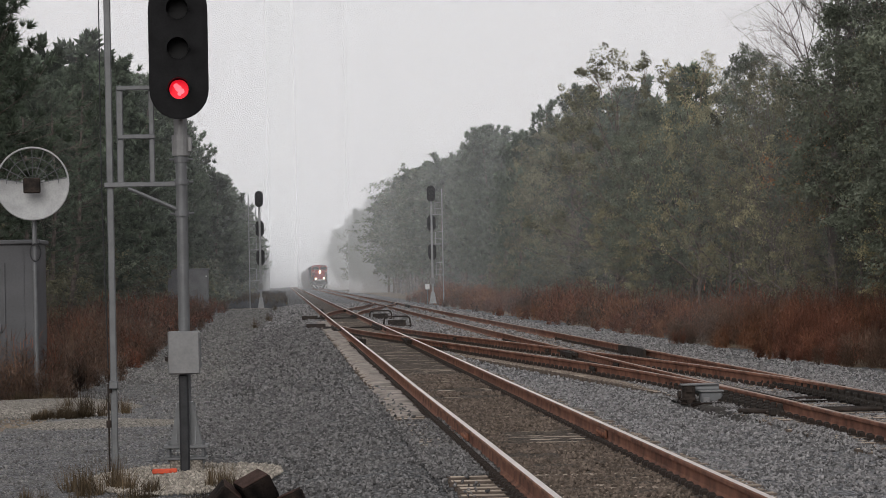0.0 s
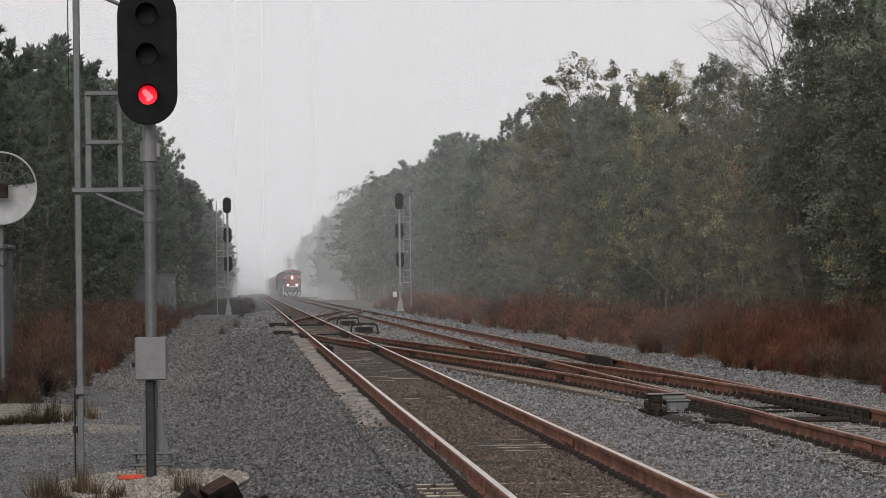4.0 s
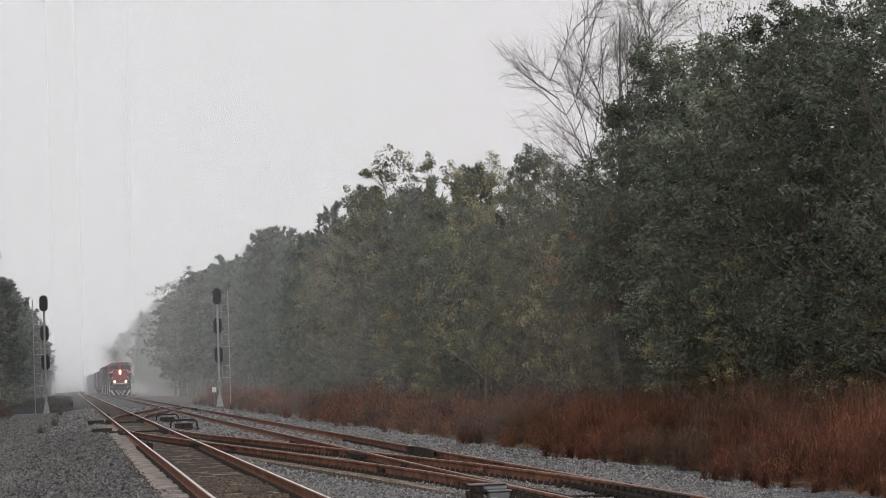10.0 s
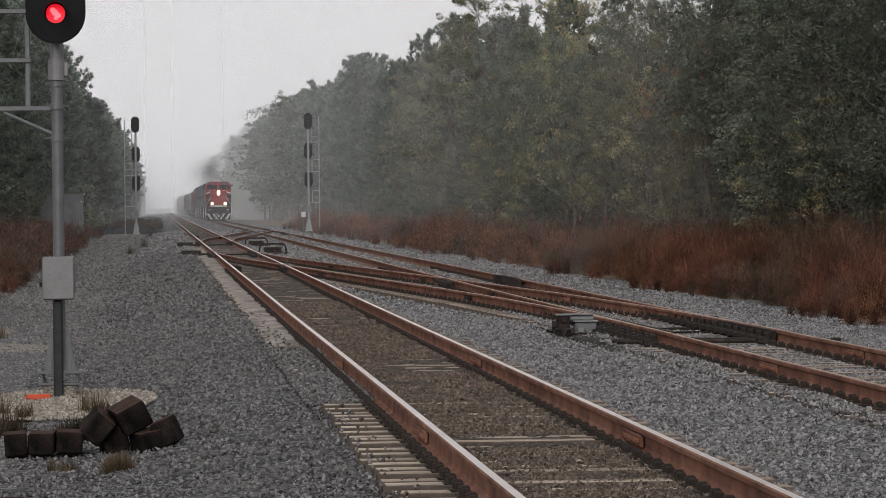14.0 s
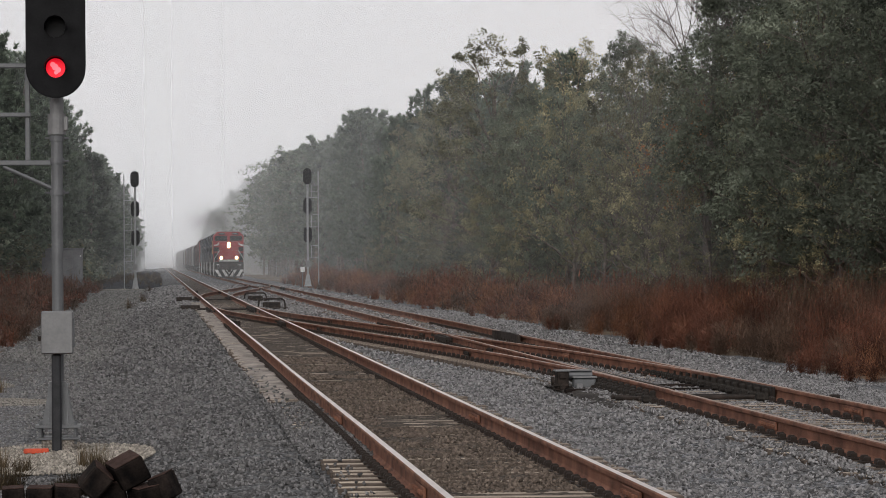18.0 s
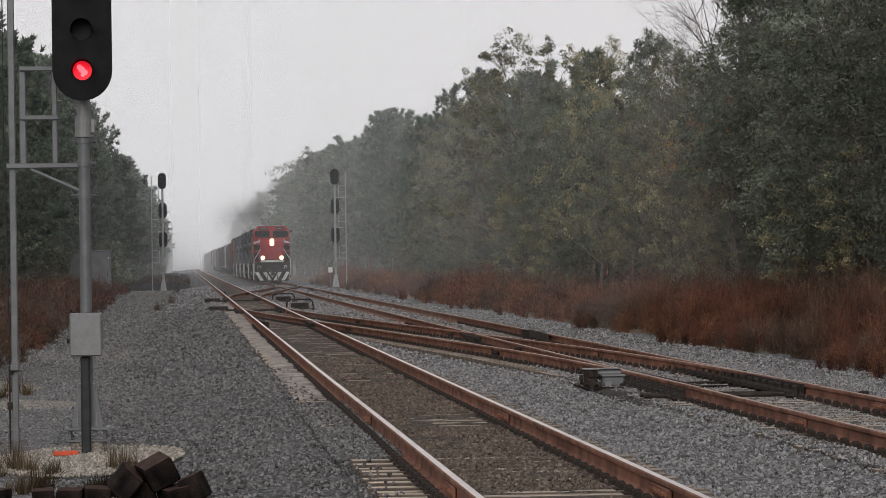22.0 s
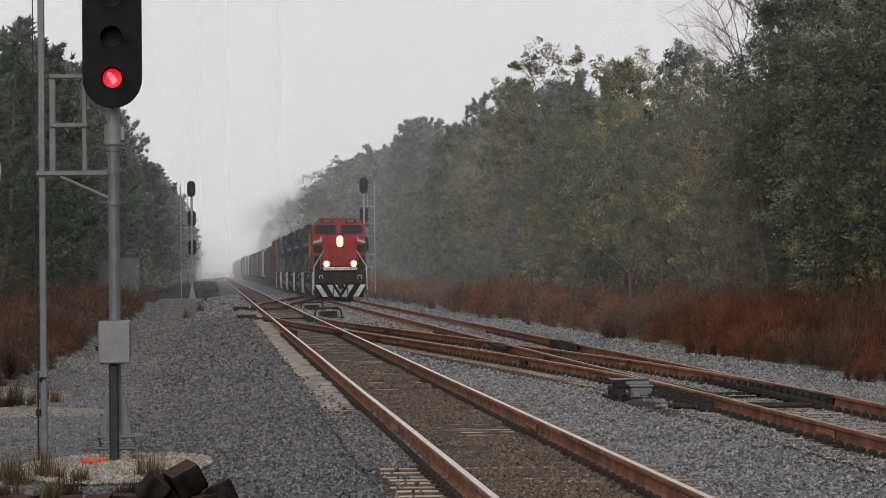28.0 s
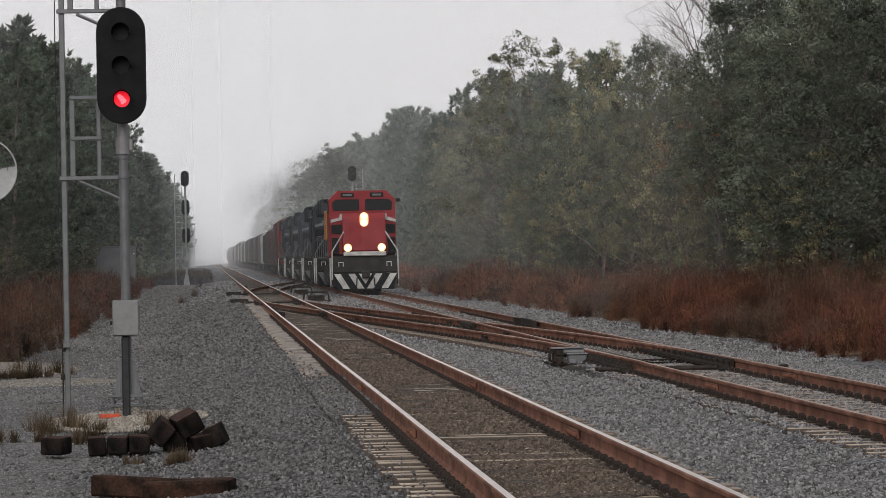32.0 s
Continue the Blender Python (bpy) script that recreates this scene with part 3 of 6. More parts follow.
# switch points: planed blades beside the stock rails, with slide plates and rods
def switch_points(owner, main, mid_y, toward, open_side):
    y0, y1 = (mid_y, mid_y + toward * 8.0)
    for s in (-HALF, HALF):
        inside = -1 if s > 0 else 1
        pts = [(main + s + inside * (0.062 + (0.09 if (s > 0) == open_side else 0.0) * (1 - k)), y0 + (y1 - y0) * k) for k in np.linspace(0, 1, 6)]
        b = Shape()
        b.add(*sweep_box(pts, 0.045, 0.02, 0.178))
        part("switch_blade", b, DARK_STEEL, owner, "oily switch blade")
    plate = Shape().box(0, 0, 0.03, 0.5, 0.18, 0.03, 0.006).box(0.17, 0, 0.07, 0.09, 0.13, 0.11, 0.02).box(-0.16, 0.02, 0.06, 0.1, 0.12, 0.07, 0.02).mesh("slide_plate", DARK_STEEL)
    for j in range(34 if y0 < 60 else 14):
        for k in (-HALF, HALF):
            part("slide_plate", plate, None, owner, "greasy slide plate with brace", pose(main + k, y0 + toward * (0.25 + j * 0.55), 0, 0, 0, 0 if k > 0 else 180))
    for j in (0.35, 0.75):
        part("switch_rod", Shape().rod((main - 1.3, y0 + toward * j, 0.04), (main + 1.0, y0 + toward * j, 0.04), 0.028, 8), DARK_STEEL, owner, "steel throw rod")


switch_points(line_2, TRACK_2, 41.09, 1, False)
switch_points(line_1, TRACK_1, 123.27, -1, True)
switch_points(line_1, TRACK_1, 153.1, 1, True)
switch_points(line_2, TRACK_2, 233.95, -1, False)


def switch_machine(x, y, label, s=0.72, turn=0.0):
    t = thing("switch_machine", pose(x, y, float(bed_height(x, y)) - 0.01, 0, 0, turn) @ Matrix.Diagonal((s, s, s, 1)), label, "switch machine", "electric switch machines")
    part("base_plate", Shape().box(0.15, 0.1, 0.05, 1.2, 0.5, 0.06, 0.01), DARK_STEEL, t)
    post = part("motor_case", Shape().box(-0.29, 0.0, 0.22, 0.24, 0.34, 0.34, 0.02).box(-0.29, -0.1, 0.3, 0.14, 0.2, 0.12, 0.02), DARK_STEEL, t, "dark cast motor case")
    part("lid", Shape().box(-0.29, 0.0, 0.405, 0.29, 0.4, 0.03, 0.008), ALU, post, "pale lid edge")
    part("bolt_flange", Shape().box(-0.33, -0.18, 0.12, 0.3, 0.05, 0.05, 0.008).rod((-0.42, -0.18, 0.1), (-0.42, -0.18, 0.3), 0.022, 8), DARK_STEEL, post)
    drum = part("motor_drum", Shape().rod((-0.17, 0.16, 0.31), (0.33, 0.16, 0.31), 0.1, 16), GALV, t, "grey motor drum", smooth=False)
    part("drum_lid", Shape().box(0.08, 0.14, 0.405, 0.48, 0.2, 0.025, 0.008), ALU, drum)
    gear = part("gear_case", Shape().box(0.14, -0.1, 0.16, 0.44, 0.3, 0.2, 0.03), GALV, t, "low grey gear case")
    part("gear_lid", Shape().box(0.14, -0.1, 0.275, 0.48, 0.34, 0.03, 0.01), ALU, gear, "pale gear case lid")
    part("terminal_box", Shape().box(0.02, -0.34, 0.1, 0.13, 0.1, 0.11, 0.01), ALU, t, "small pale terminal box")
    for k in (-1, 1):
        part("lug", Shape().rod((-0.3 * k, -0.3, 0.08), (-0.3 * k, -0.22, 0.08), 0.05, 10), DARK_STEEL, t)
    part("crank_cover", Shape().rod((-0.5, 0, 0.2), (-0.44, 0, 0.2), 0.09, 14), DARK_STEEL, t, "round crank cover")
    part("throw_bar", Shape().box(0.62, 0, 0.08, 0.5, 0.06, 0.04, 0.008).box(0.5, 0.16, 0.09, 0.26, 0.04, 0.05, 0.008), DARK_STEEL, t)
    return t


switch_machine(5.92, 45.86, "grey electric switch machine on ballast beside the rail")


def frame_machine(x, y, label):
    """A low machine under a bent pipe guard."""
    t = thing("switch_machine", pose(x, y, float(bed_height(x, y)) - 0.01), label, "switch machine", "electric switch machines")
    part("motor_case", Shape().box(0, 0.1, 0.17, 0.7, 0.4, 0.26, 0.03), DARK_STEEL, t)
    part("pipe_guard", Shape().tube([(-0.55, -0.2, 0), (-0.5, -0.2, 0.36), (-0.4, -0.2, 0.43), (0.4, -0.2, 0.43), (0.5, -0.2, 0.36), (0.55, -0.2, 0)], 0.035, 8), DARK_STEEL, t, "bent pipe guard frame")
    part("base_plate", Shape().box(0, 0, 0.05, 1.3, 0.7, 0.07, 0.01), DARK_STEEL, t)


frame_machine(4.5, 129.24, "dark switch machine behind a bent pipe guard between the tracks")
frame_machine(4.62, 155.08, "dark distant switch machine behind a bent pipe guard")
for y in (126.59, 155.75):
    t = thing("junction_box", pose(1.25, y, float(bed_height(1.25, y)) - 0.02), "dark low junction box beside the ties", "junction box", "track junction boxes")
    part("case", Shape().box(0, 0, 0.12, 0.75, 0.4, 0.2, 0.02), DARK_STEEL, t)
    part("conduit", Shape().rod((0.3, 0, 0.08), (0.75, 0, 0.06), 0.04, 8), DARK_STEEL, t)
for x, y in ((8.35, 48.51), (8.5, 40.43)):
    t = thing("bond_terminal", pose(x, y, float(bed_height(x, y)) - 0.02), "small dark bond terminal on the ballast", "rail terminal", "bond terminals")
    part("post", Shape().rod((0, 0, 0), (0, 0, 0.12), 0.03, 8), DARK_STEEL, t)
    part("cap", Shape().box(0, 0, 0.12, 0.13, 0.1, 0.07, 0.015), DARK_STEEL, t)


# ---- signals ----
def stadium(w, h, z, n=14):
    """Outline of a head: straight sides, half-round ends; z is its lower end."""
    r = w / 2
    out = [(r * math.cos(a), z + r + r * math.sin(a)) for a in np.linspace(math.pi, 2 * math.pi, n)]
    return out + [(r * math.cos(a), z + h - r + r * math.sin(a)) for a in np.linspace(0, math.pi, n)]


def signal_head(parent, z, h, w, lamps, x=0.0, lit=-1, y=-0.28):
    head = part("signal_head", Shape().slab([(px + x, pz) for px, pz in stadium(w, h, z)], y, y + 0.035, 0.03), BLACK, parent, "black rounded signal backboard")
    part("lamp_housing", Shape().box(x, y + 0.13, z + h / 2, w * 0.5, 0.2, h * 0.72, 0.03), BLACK, head)
    for i, lz in enumerate(lamps):
        r = 0.105
        part("lens", Shape().rod((x, y - 0.01, lz), (x, y + 0.02, lz), r, 24), RED_LAMP if i == lit else LENS, head, "glowing red lens" if i == lit else "dark unlit lens")
        if i == lit:
            for u, w, q in ((-0.03, 0.035, 0.03), (-0.005, 0.008, 0.036), (0.03, -0.022, 0.03), (0.005, -0.05, 0.022)):
                part("lens_core", Shape().rod((x + u, y - 0.016 - q * 0.1, lz + w), (x + u, y - 0.006, lz + w), q, 14), RED_CORE, head, "bright facet of the lit lens")
        hood, n = Shape(), 18
        for k in range(n):
            a0, a1 = [math.pi * (-0.05 + 1.1 * (k + j) / n) for j in (0, 1)]
            hood.add([(x + q * math.cos(a), d, lz + q * math.sin(a)) for d in (y, y - 0.24) for a in (a0, a1) for q in (0.118, 0.124)],
                     [[0, 1, 3, 2], [4, 6, 7, 5], [0, 4, 5, 1], [2, 3, 7, 6], [0, 2, 6, 4], [1, 5, 7, 3]])
        part("hood", hood, BLACK, head)
    return head


def near_signal(x, y):
    z0 = float(bed_height(x, y)) + 0.02
    t = thing("railway_signal", pose(x, y, 0), "tall grey steel signal mast showing a red light", "railway signal", "signals")
    part("mast", Shape().rod((0, 0, 0.0), (0, 0, 6.6), 0.064, 20), GALV, t, "round galvanised mast", smooth=False)
    part("foundation", Shape().box(0, 0, z0 + 0.06, 0.36, 0.38, 0.22, 0.02), PALE, t, "concrete foundation")
    part("base_plate", Shape().box(0, 0, 0.03, 0.5, 0.42, 0.035, 0.006).box(0, 0, -0.1, 0.46, 0.42, 0.03, 0.006), GALV, t)
    for i in (-1, 1):
        for j in (-1, 1):
            part("anchor_bolt", Shape().rod((i * 0.19, j * 0.16, -0.16), (i * 0.19, j * 0.16, 0.085), 0.016, 8).rod((i * 0.19, j * 0.16, 0.012), (i * 0.19, j * 0.16, 0.045), 0.032, 6).rod((i * 0.19, j * 0.16, -0.08), (i * 0.19, j * 0.16, -0.045), 0.032, 6), GALV, t)
    for i in (-1, 1):
        part("gusset", Shape().side([(-0.17, 0.015), (0.17, 0.015), (0.09, 0.5), (-0.09, 0.5)], i * 0.105 - 0.006, i * 0.105 + 0.006), GALV, t, "tapered base gusset")
    part("base_skirt", Shape().slab([(-0.185, 0.015), (0.185, 0.015), (0.085, 0.52), (-0.085, 0.52)], -0.13, 0.12), GALV, t, "tapered cast base")
    part("cable_duct", Shape().box(-0.012, -0.2, 0.28, 0.105, 0.09, 1.1, 0.02), RUBBER, t, "dark flat cable duct")
    box = part("junction_box", Shape().box(0, -0.2, 1.065, 0.35, 0.24, 0.47, 0.012), ALU, t, "pale aluminium junction box")
    part("lid", Shape().box(0, -0.33, 1.065, 0.33, 0.02, 0.45, 0.006), ALU, box)
    part("hinge", Shape().rod((0.178, -0.3, 0.9), (0.178, -0.3, 1.22), 0.012, 8), GALV, box)
    part("padlock", Shape().box(-0.19, -0.27, 1.0, 0.035, 0.03, 0.055, 0.008), DARK_STEEL, box)
    for z in (2.95, 2.6, 3.2):
        part("clamp", Shape().rod((0, 0, z - 0.03), (0, 0, z + 0.03), 0.08, 16).rod((-0.13, -0.02, z), (0.13, -0.02, z), 0.012, 6), GALV, t)
    part("collar", Shape().rod((0, 0, 3.24), (0, 0, 3.47), 0.1, 18).rod((0, 0, 3.47), (0, 0, 3.66), 0.075, 16).box(0.1, -0.02, 3.36, 0.05, 0.1, 0.16, 0.01), ALU, t, "pale cast mast collar")
    signal_head(t, 3.63, 1.55, 0.652, (3.96, 4.4, 4.84), lit=0)
    part("collar", Shape().rod((0, 0, 5.3), (0, 0, 5.55), 0.1, 18).box(0.02, -0.02, 5.68, 0.26, 0.2, 0.12, 0.02), ALU, t, "pale cast mast collar")
    # ladder standing off the mast, with its two rest frames
    lx = -0.79
    ladder = part("ladder_post", Shape().box(lx, 0.05, 3.15, 0.075, 0.06, 6.75, 0.01), GALV, t, "upright steel ladder rail")
    for z in (2.93, 5.15):
        part("bracket", Shape().box(lx / 2 - 0.04, 0.0, z, -lx + 0.05, 0.06, 0.055, 0.008), GALV, ladder)
        part("brace", Shape().rod((lx + 0.2, 0, z - 0.04), (-0.06, 0, z - 0.28), 0.022, 8), GALV, ladder)
        fr = part("rest_frame", Shape().box(lx + 0.12, 0.03, z + 0.55, 0.075, 0.05, 1.1, 0.01).box(lx + 0.47, 0.03, z + 0.55, 0.06, 0.05, 1.1, 0.01), GALV, ladder, "rectangular steel rest frame")
        for u in (1.07, 0.53):
            part("crossbar", Shape().box(lx + 0.3, 0.0, z + u, 0.42, 0.05, 0.05, 0.008), GALV, fr)
    part("wire", Shape().tube([(lx - 0.09, 0.1, 6.5), (lx - 0.1, 0.1, 3.0), (lx - 0.06, 0.08, 0.9)], 0.007, 6), RUBBER, ladder, "thin black wire")
    part("post_clip", Shape().box(lx, 0.0, 0.72, 0.1, 0.09, 0.09, 0.01), GALV, ladder)
    return t


near_signal(-1.1, 36.05)


def far_signal(x, y, base, side, label):
    t = thing("railway_signal", pose(x, y, base), label, "railway signal", "signals")
    part("mast", Shape().rod((0, 0, 0), (0, 0, 8.3), 0.085, 14), GALV_LIT, t)
    part("base_plate", Shape().box(0, 0, 0.03, 0.6, 0.6, 0.06, 0.01), GALV_LIT, t)
    part("base_skirt", Shape().slab([(-0.26, 0.05), (0.26, 0.05), (0.12, 0.9), (-0.12, 0.9)], -0.13, 0.13), GALV_LIT, t)
    part("junction_box", Shape().box(0, -0.2, 1.75, 0.36, 0.24, 0.5, 0.012), ALU, t)
    for z, off in ((7.9, -0.02), (5.62, 0.0), (3.38, 0.02)):
        signal_head(t, z, 1.25, 0.65, (z + 0.34, z + 0.62, z + 0.9), x=off, y=-0.28 if z > 7 else 0.16)
    lx = 0.85 * side
    ladder = part("ladder", Shape().rod((lx, 0.1, 0), (lx, 0.1, 8.9), 0.035, 8).rod((lx, 0.5, 0), (lx, 0.5, 8.9), 0.035, 8), GALV_LIT, t, "slim steel ladder")
    for i in range(26):
        part("rung", Shape().rod((lx, 0.1, 0.5 + i * 0.32), (lx, 0.5, 0.5 + i * 0.32), 0.016, 6), GALV_LIT, ladder)
    for z in (2.2, 4.6, 6.9):
        part("bracket", Shape().box(lx / 2, 0.1, z, 0.95, 0.05, 0.05, 0.008).rod((lx, 0.1, z + 0.45), (lx * 0.25, 0.1, z + 0.45), 0.02, 6).rod((lx * 0.35, 0.1, z), (lx * 0.35, 0.1, z + 0.95), 0.025, 6).box(lx * 0.75, 0.1, z + 0.95, 0.5, 0.04, 0.04, 0.006), GALV_LIT, ladder)
    return t


far_signal(-1.72, 251.84, -0.3, -1, "distant grey signal mast with three black heads and a ladder")
far_signal(11.6, 251.84, -0.12, 1, "distant grey signal mast with three dark heads beside the second track")
t = thing("marker_post", pose(10.95, 246.54, -0.3), "thin white marker post with a small plate", "marker post")
part("post", Shape().rod((0, 0, 0), (0, 0, 1.6), 0.03, 8), GALV, t)
part("plate", Shape().box(0, -0.03, 1.5, 0.32, 0.02, 0.4, 0.006), WHITE, t)


# ---- huts and cabinets beside the line ----
def hut(x, y, base, w, d, h, label, name="equipment_hut", coat=HUT):
    t = thing(name, pose(x, y, base), label, "equipment hut", "trackside huts")
    part("body", Shape().box(0, 0, h / 2, w, d, h - 0.1, 0.02), coat, t)
    part("roof", Shape().box(0, 0, h - 0.03, w + 0.12, d + 0.12, 0.09, 0.02), coat, t)
    door = part("door", Shape().box(w * 0.1, -d / 2 - 0.015, h * 0.46, 0.85, 0.03, h * 0.8, 0.008), coat, t)
    part("handle", Shape().box(w * 0.1 + 0.32, -d / 2 - 0.05, h * 0.45, 0.05, 0.05, 0.16, 0.01), GALV, door)
    part("base_beam", Shape().box(0, 0, 0.02, w + 0.06, d + 0.06, 0.1, 0.01), DARK_STEEL, t)
    for k in range(5):
        part("seam", Shape().box(-w / 2 + (k + 0.5) * w / 5, -d / 2 - 0.006, h / 2, 0.02, 0.012, h - 0.25, 0.003), coat, t)
    return t


hut(-5.95, 63.09, -0.3, 2.6, 2.2, 3.0, "tall grey metal equipment cabinet beside the service road", "equipment_cabinet")
hut(-6.15, 212.08, -0.35, 2.6, 2.6, 3.1, "distant pale grey metal hut at the edge of the brush", coat=HUT_PALE)
part("lamp", Shape().box(1.2, -1.4, 2.6, 0.1, 0.08, 0.1, 0.02), WHITE, bpy.data.objects["equipment_hut"], "small pale lamp")

dish = thing("dish_antenna", pose(-4.58, 60.44, -0.3), "round white dish antenna on a thin pole beside the cabinet", "antenna")
part("pole", Shape().rod((0, 0, 0), (0, 0, 4.0), 0.045, 14), GALV, dish)
bowl = Shape()
n, m, R = 36, 6, 0.665
for j in range(m + 1):
    for i in range(n):
        a, q = 2 * math.pi * i / n, R * j / m
        bowl.v.append((q * math.cos(a), -0.12 - 0.18 * (q / R) ** 2 + 0.06, 4.02 + q * math.sin(a)))
for j in range(m):
    for i in range(n):
        if math.sin(2 * math.pi * (i + 0.5) / n) * (j + 0.5) / m < 0.09:
            bowl.f.append([j * n + i, j * n + (i + 1) % n, (j + 1) * n + (i + 1) % n, (j + 1) * n + i])
            bowl.k.append(0)
part("bowl", bowl, DISH, dish, "solid white lower half of the dish", smooth=True)
rim = Shape().tube([(R * math.cos(a), -0.24, 4.02 + R * math.sin(a)) for a in np.linspace(0, 2 * math.pi, 49)], 0.018, 6)
part("rim", rim, DISH, dish, "thin white rim")
ribs = Shape()
for k in range(9):
    a = math.pi * (0.05 + 0.9 * k / 8)
    ribs.rod((0, -0.08, 4.02), (R * math.cos(a), -0.24, 4.02 + R * math.sin(a)), 0.008, 5)
for q in (0.3, 0.48):
    ribs.tube([(q * math.cos(a), -0.12 - 0.1 * q / R, 4.02 + q * math.sin(a)) for a in np.linspace(0, math.pi, 19)], 0.006, 5)
part("mesh_ribs", ribs, GALV, dish, "open wire ribs of the upper half")
part("feed_box", Shape().box(0, -0.36, 3.98, 0.31, 0.16, 0.28, 0.02), DARK_STEEL, dish, "dark feed box")
part("cable_coil", Shape().tube([(0.02 + 0.1 * math.cos(a), -0.08, 2.75 + 0.16 * math.sin(a)) for a in np.linspace(0, 12.6, 37)], 0.012, 5), RUBBER, dish, "coiled black cable")

stake = thing("marker_stake", pose(-1.95, 36.05, -0.27), "thin dark stake beside the ladder", "stake")
part("stake_rod", Shape().rod((0, 0, 0), (0, 0, 1.0), 0.011, 6).rod((0, 0, 0.52), (0, 0, 0.6), 0.028, 8).rod((0.02, 0, 0.9), (0.02, 0, 0.98), 0.02, 6), DARK_STEEL, stake)

cap = thing("conduit_cap", pose(-1.36, 35.52, -0.245), "orange plastic conduit cap on the gravel pad", "conduit cap")
part("cap_top", Shape().box(0, 0, 0.03, 0.2, 0.12, 0.055, 0.012), ORANGE, cap)
part("cap_tail", Shape().box(0.13, 0, 0.035, 0.08, 0.1, 0.05, 0.01), ORANGE, cap)


# ---- heap of old tie stubs ----
def stub(x, y, z, w, l, h, rx, ry, rz):
    t = thing("tie_stub", pose(x, y, z, rx, ry, rz), "cut-off black creosoted timber tie on the gravel", "timber", "old tie stubs")
    part("timber", Shape().box(0, 0, 0, w, l, h, 0.016), TIE_OLD, t)
    part("weathered_face", Shape().box(0, 0, h / 2 + 0.002, w * 0.94, l * 0.96, 0.008, 0.003), TIE_TOP, t, "brown weathered upper face")
    return t


G = -0.25
for q in ((-1.66, 27.7, G + 0.100, 0.24, 0.36, 0.18, 0, 2, -16), (-1.22, 27.57, G + 0.095, 0.19, 0.36, 0.19, 0, -3, 3), (-1.00, 27.64, G + 0.095, 0.22, 0.42, 0.18, 0, 1, -2), (-0.78, 27.7, G + 0.100, 0.22, 0.42, 0.18, 0, 3, 4), (-0.54, 27.7, G + 0.230, 0.20, 0.38, 0.24, 8, 40, 8), (-0.41, 27.84, G + 0.110, 0.22, 0.42, 0.20, 0, -14, 8), (-0.26, 27.7, G + 0.310, 0.26, 0.38, 0.22, 5, -27, 12), (-0.12, 27.57, G + 0.100, 0.20, 0.38, 0.18, 0, -12, 16), (0.05, 27.57, G + 0.180, 0.18, 0.32, 0.22, 4, -22, -14)):
    stub(*q)


def old_tie(x, y, z, w, l, h, rx, ry, rz):
    t = thing("old_tie", pose(x, y, z, rx, ry, rz), "red-brown weathered railway tie lying on the gravel", "timber", "old ties")
    part("timber", Shape().box(0, 0, 0, w, l, h, 0.02), TIE_RED, t)
    part("end_plate", Shape().box(0, -l / 2 - 0.003, 0, w * 0.9, 0.006, h * 0.9, 0.002), TIE_OLD, t, "dark cut end")


for q in ((-0.62, 21.2, G + 0.085, 0.23, 0.9, 0.19, 2, 4, 62), (-0.2, 20.9, G + 0.075, 0.22, 0.8, 0.18, -2, -5, 68)):
    old_tie(*q)


# ---- dry grass and weeds ----
def blades(name, roots, per, tall, spread, width, material, label, category, seed, fuzz=0.0):
    """Tufts of thin blades, all in one mesh; with fuzz they branch into plumes above the ground."""
    g = np.random.default_rng(seed)
    n = len(roots) * per
    h = np.repeat(g.uniform(0.75, 1.08, len(roots)) * tall, per) * g.uniform(0.5, 1.0, n)
    a, lean = g.uniform(0, 2 * np.pi, n), np.abs(g.normal(0, spread, n))
    start = h * fuzz * g.uniform(0, 1, n)
    p = np.repeat(roots, per, 0)
    p = p + np.stack([g.normal(0, 0.1, n) * (h + 0.6 * start), g.normal(0, 0.1, n) * (h + 0.6 * start), start], 1)
    long = np.minimum(h - start + 0.1, h * (1.0 if not fuzz else 0.2))
    out = np.stack([np.cos(a), np.sin(a)], 1)
    b = a + g.uniform(0.8, 2.2, n)
    w = np.stack([np.cos(b), np.sin(b)], 1) * (width * g.uniform(0.5, 1.3, n))[:, None]
    tip = p.copy()
    tip[:, :2] += out * (lean * long)[:, None]
    tip[:, 2] += long * (1 - 0.25 * np.minimum(lean, 1.5))
    v = np.stack([p, p, tip], 1)
    v[:, 0, :2] -= w
    v[:, 1, :2] += w
    ob = new(name, raw_mesh(name, v.reshape(-1, 3), np.arange(3 * n).reshape(-1, 3), material))
    return tagged(ob, label, category, kind="stuff")


def band(n, x0, x1, y0, y1, power, seed):
    g = np.random.default_rng(seed)
    x, y = g.uniform(0, 1, n), y0 + (y1 - y0) * g.uniform(0, 1, n) ** power
    x = x0 + (x1 - x0) * x + 0.5 * np.sin(y * 0.3) + 0.3 * np.sin(y * 1.0)
    return np.stack([x, y, bed_height(x, y) - 0.02], 1)


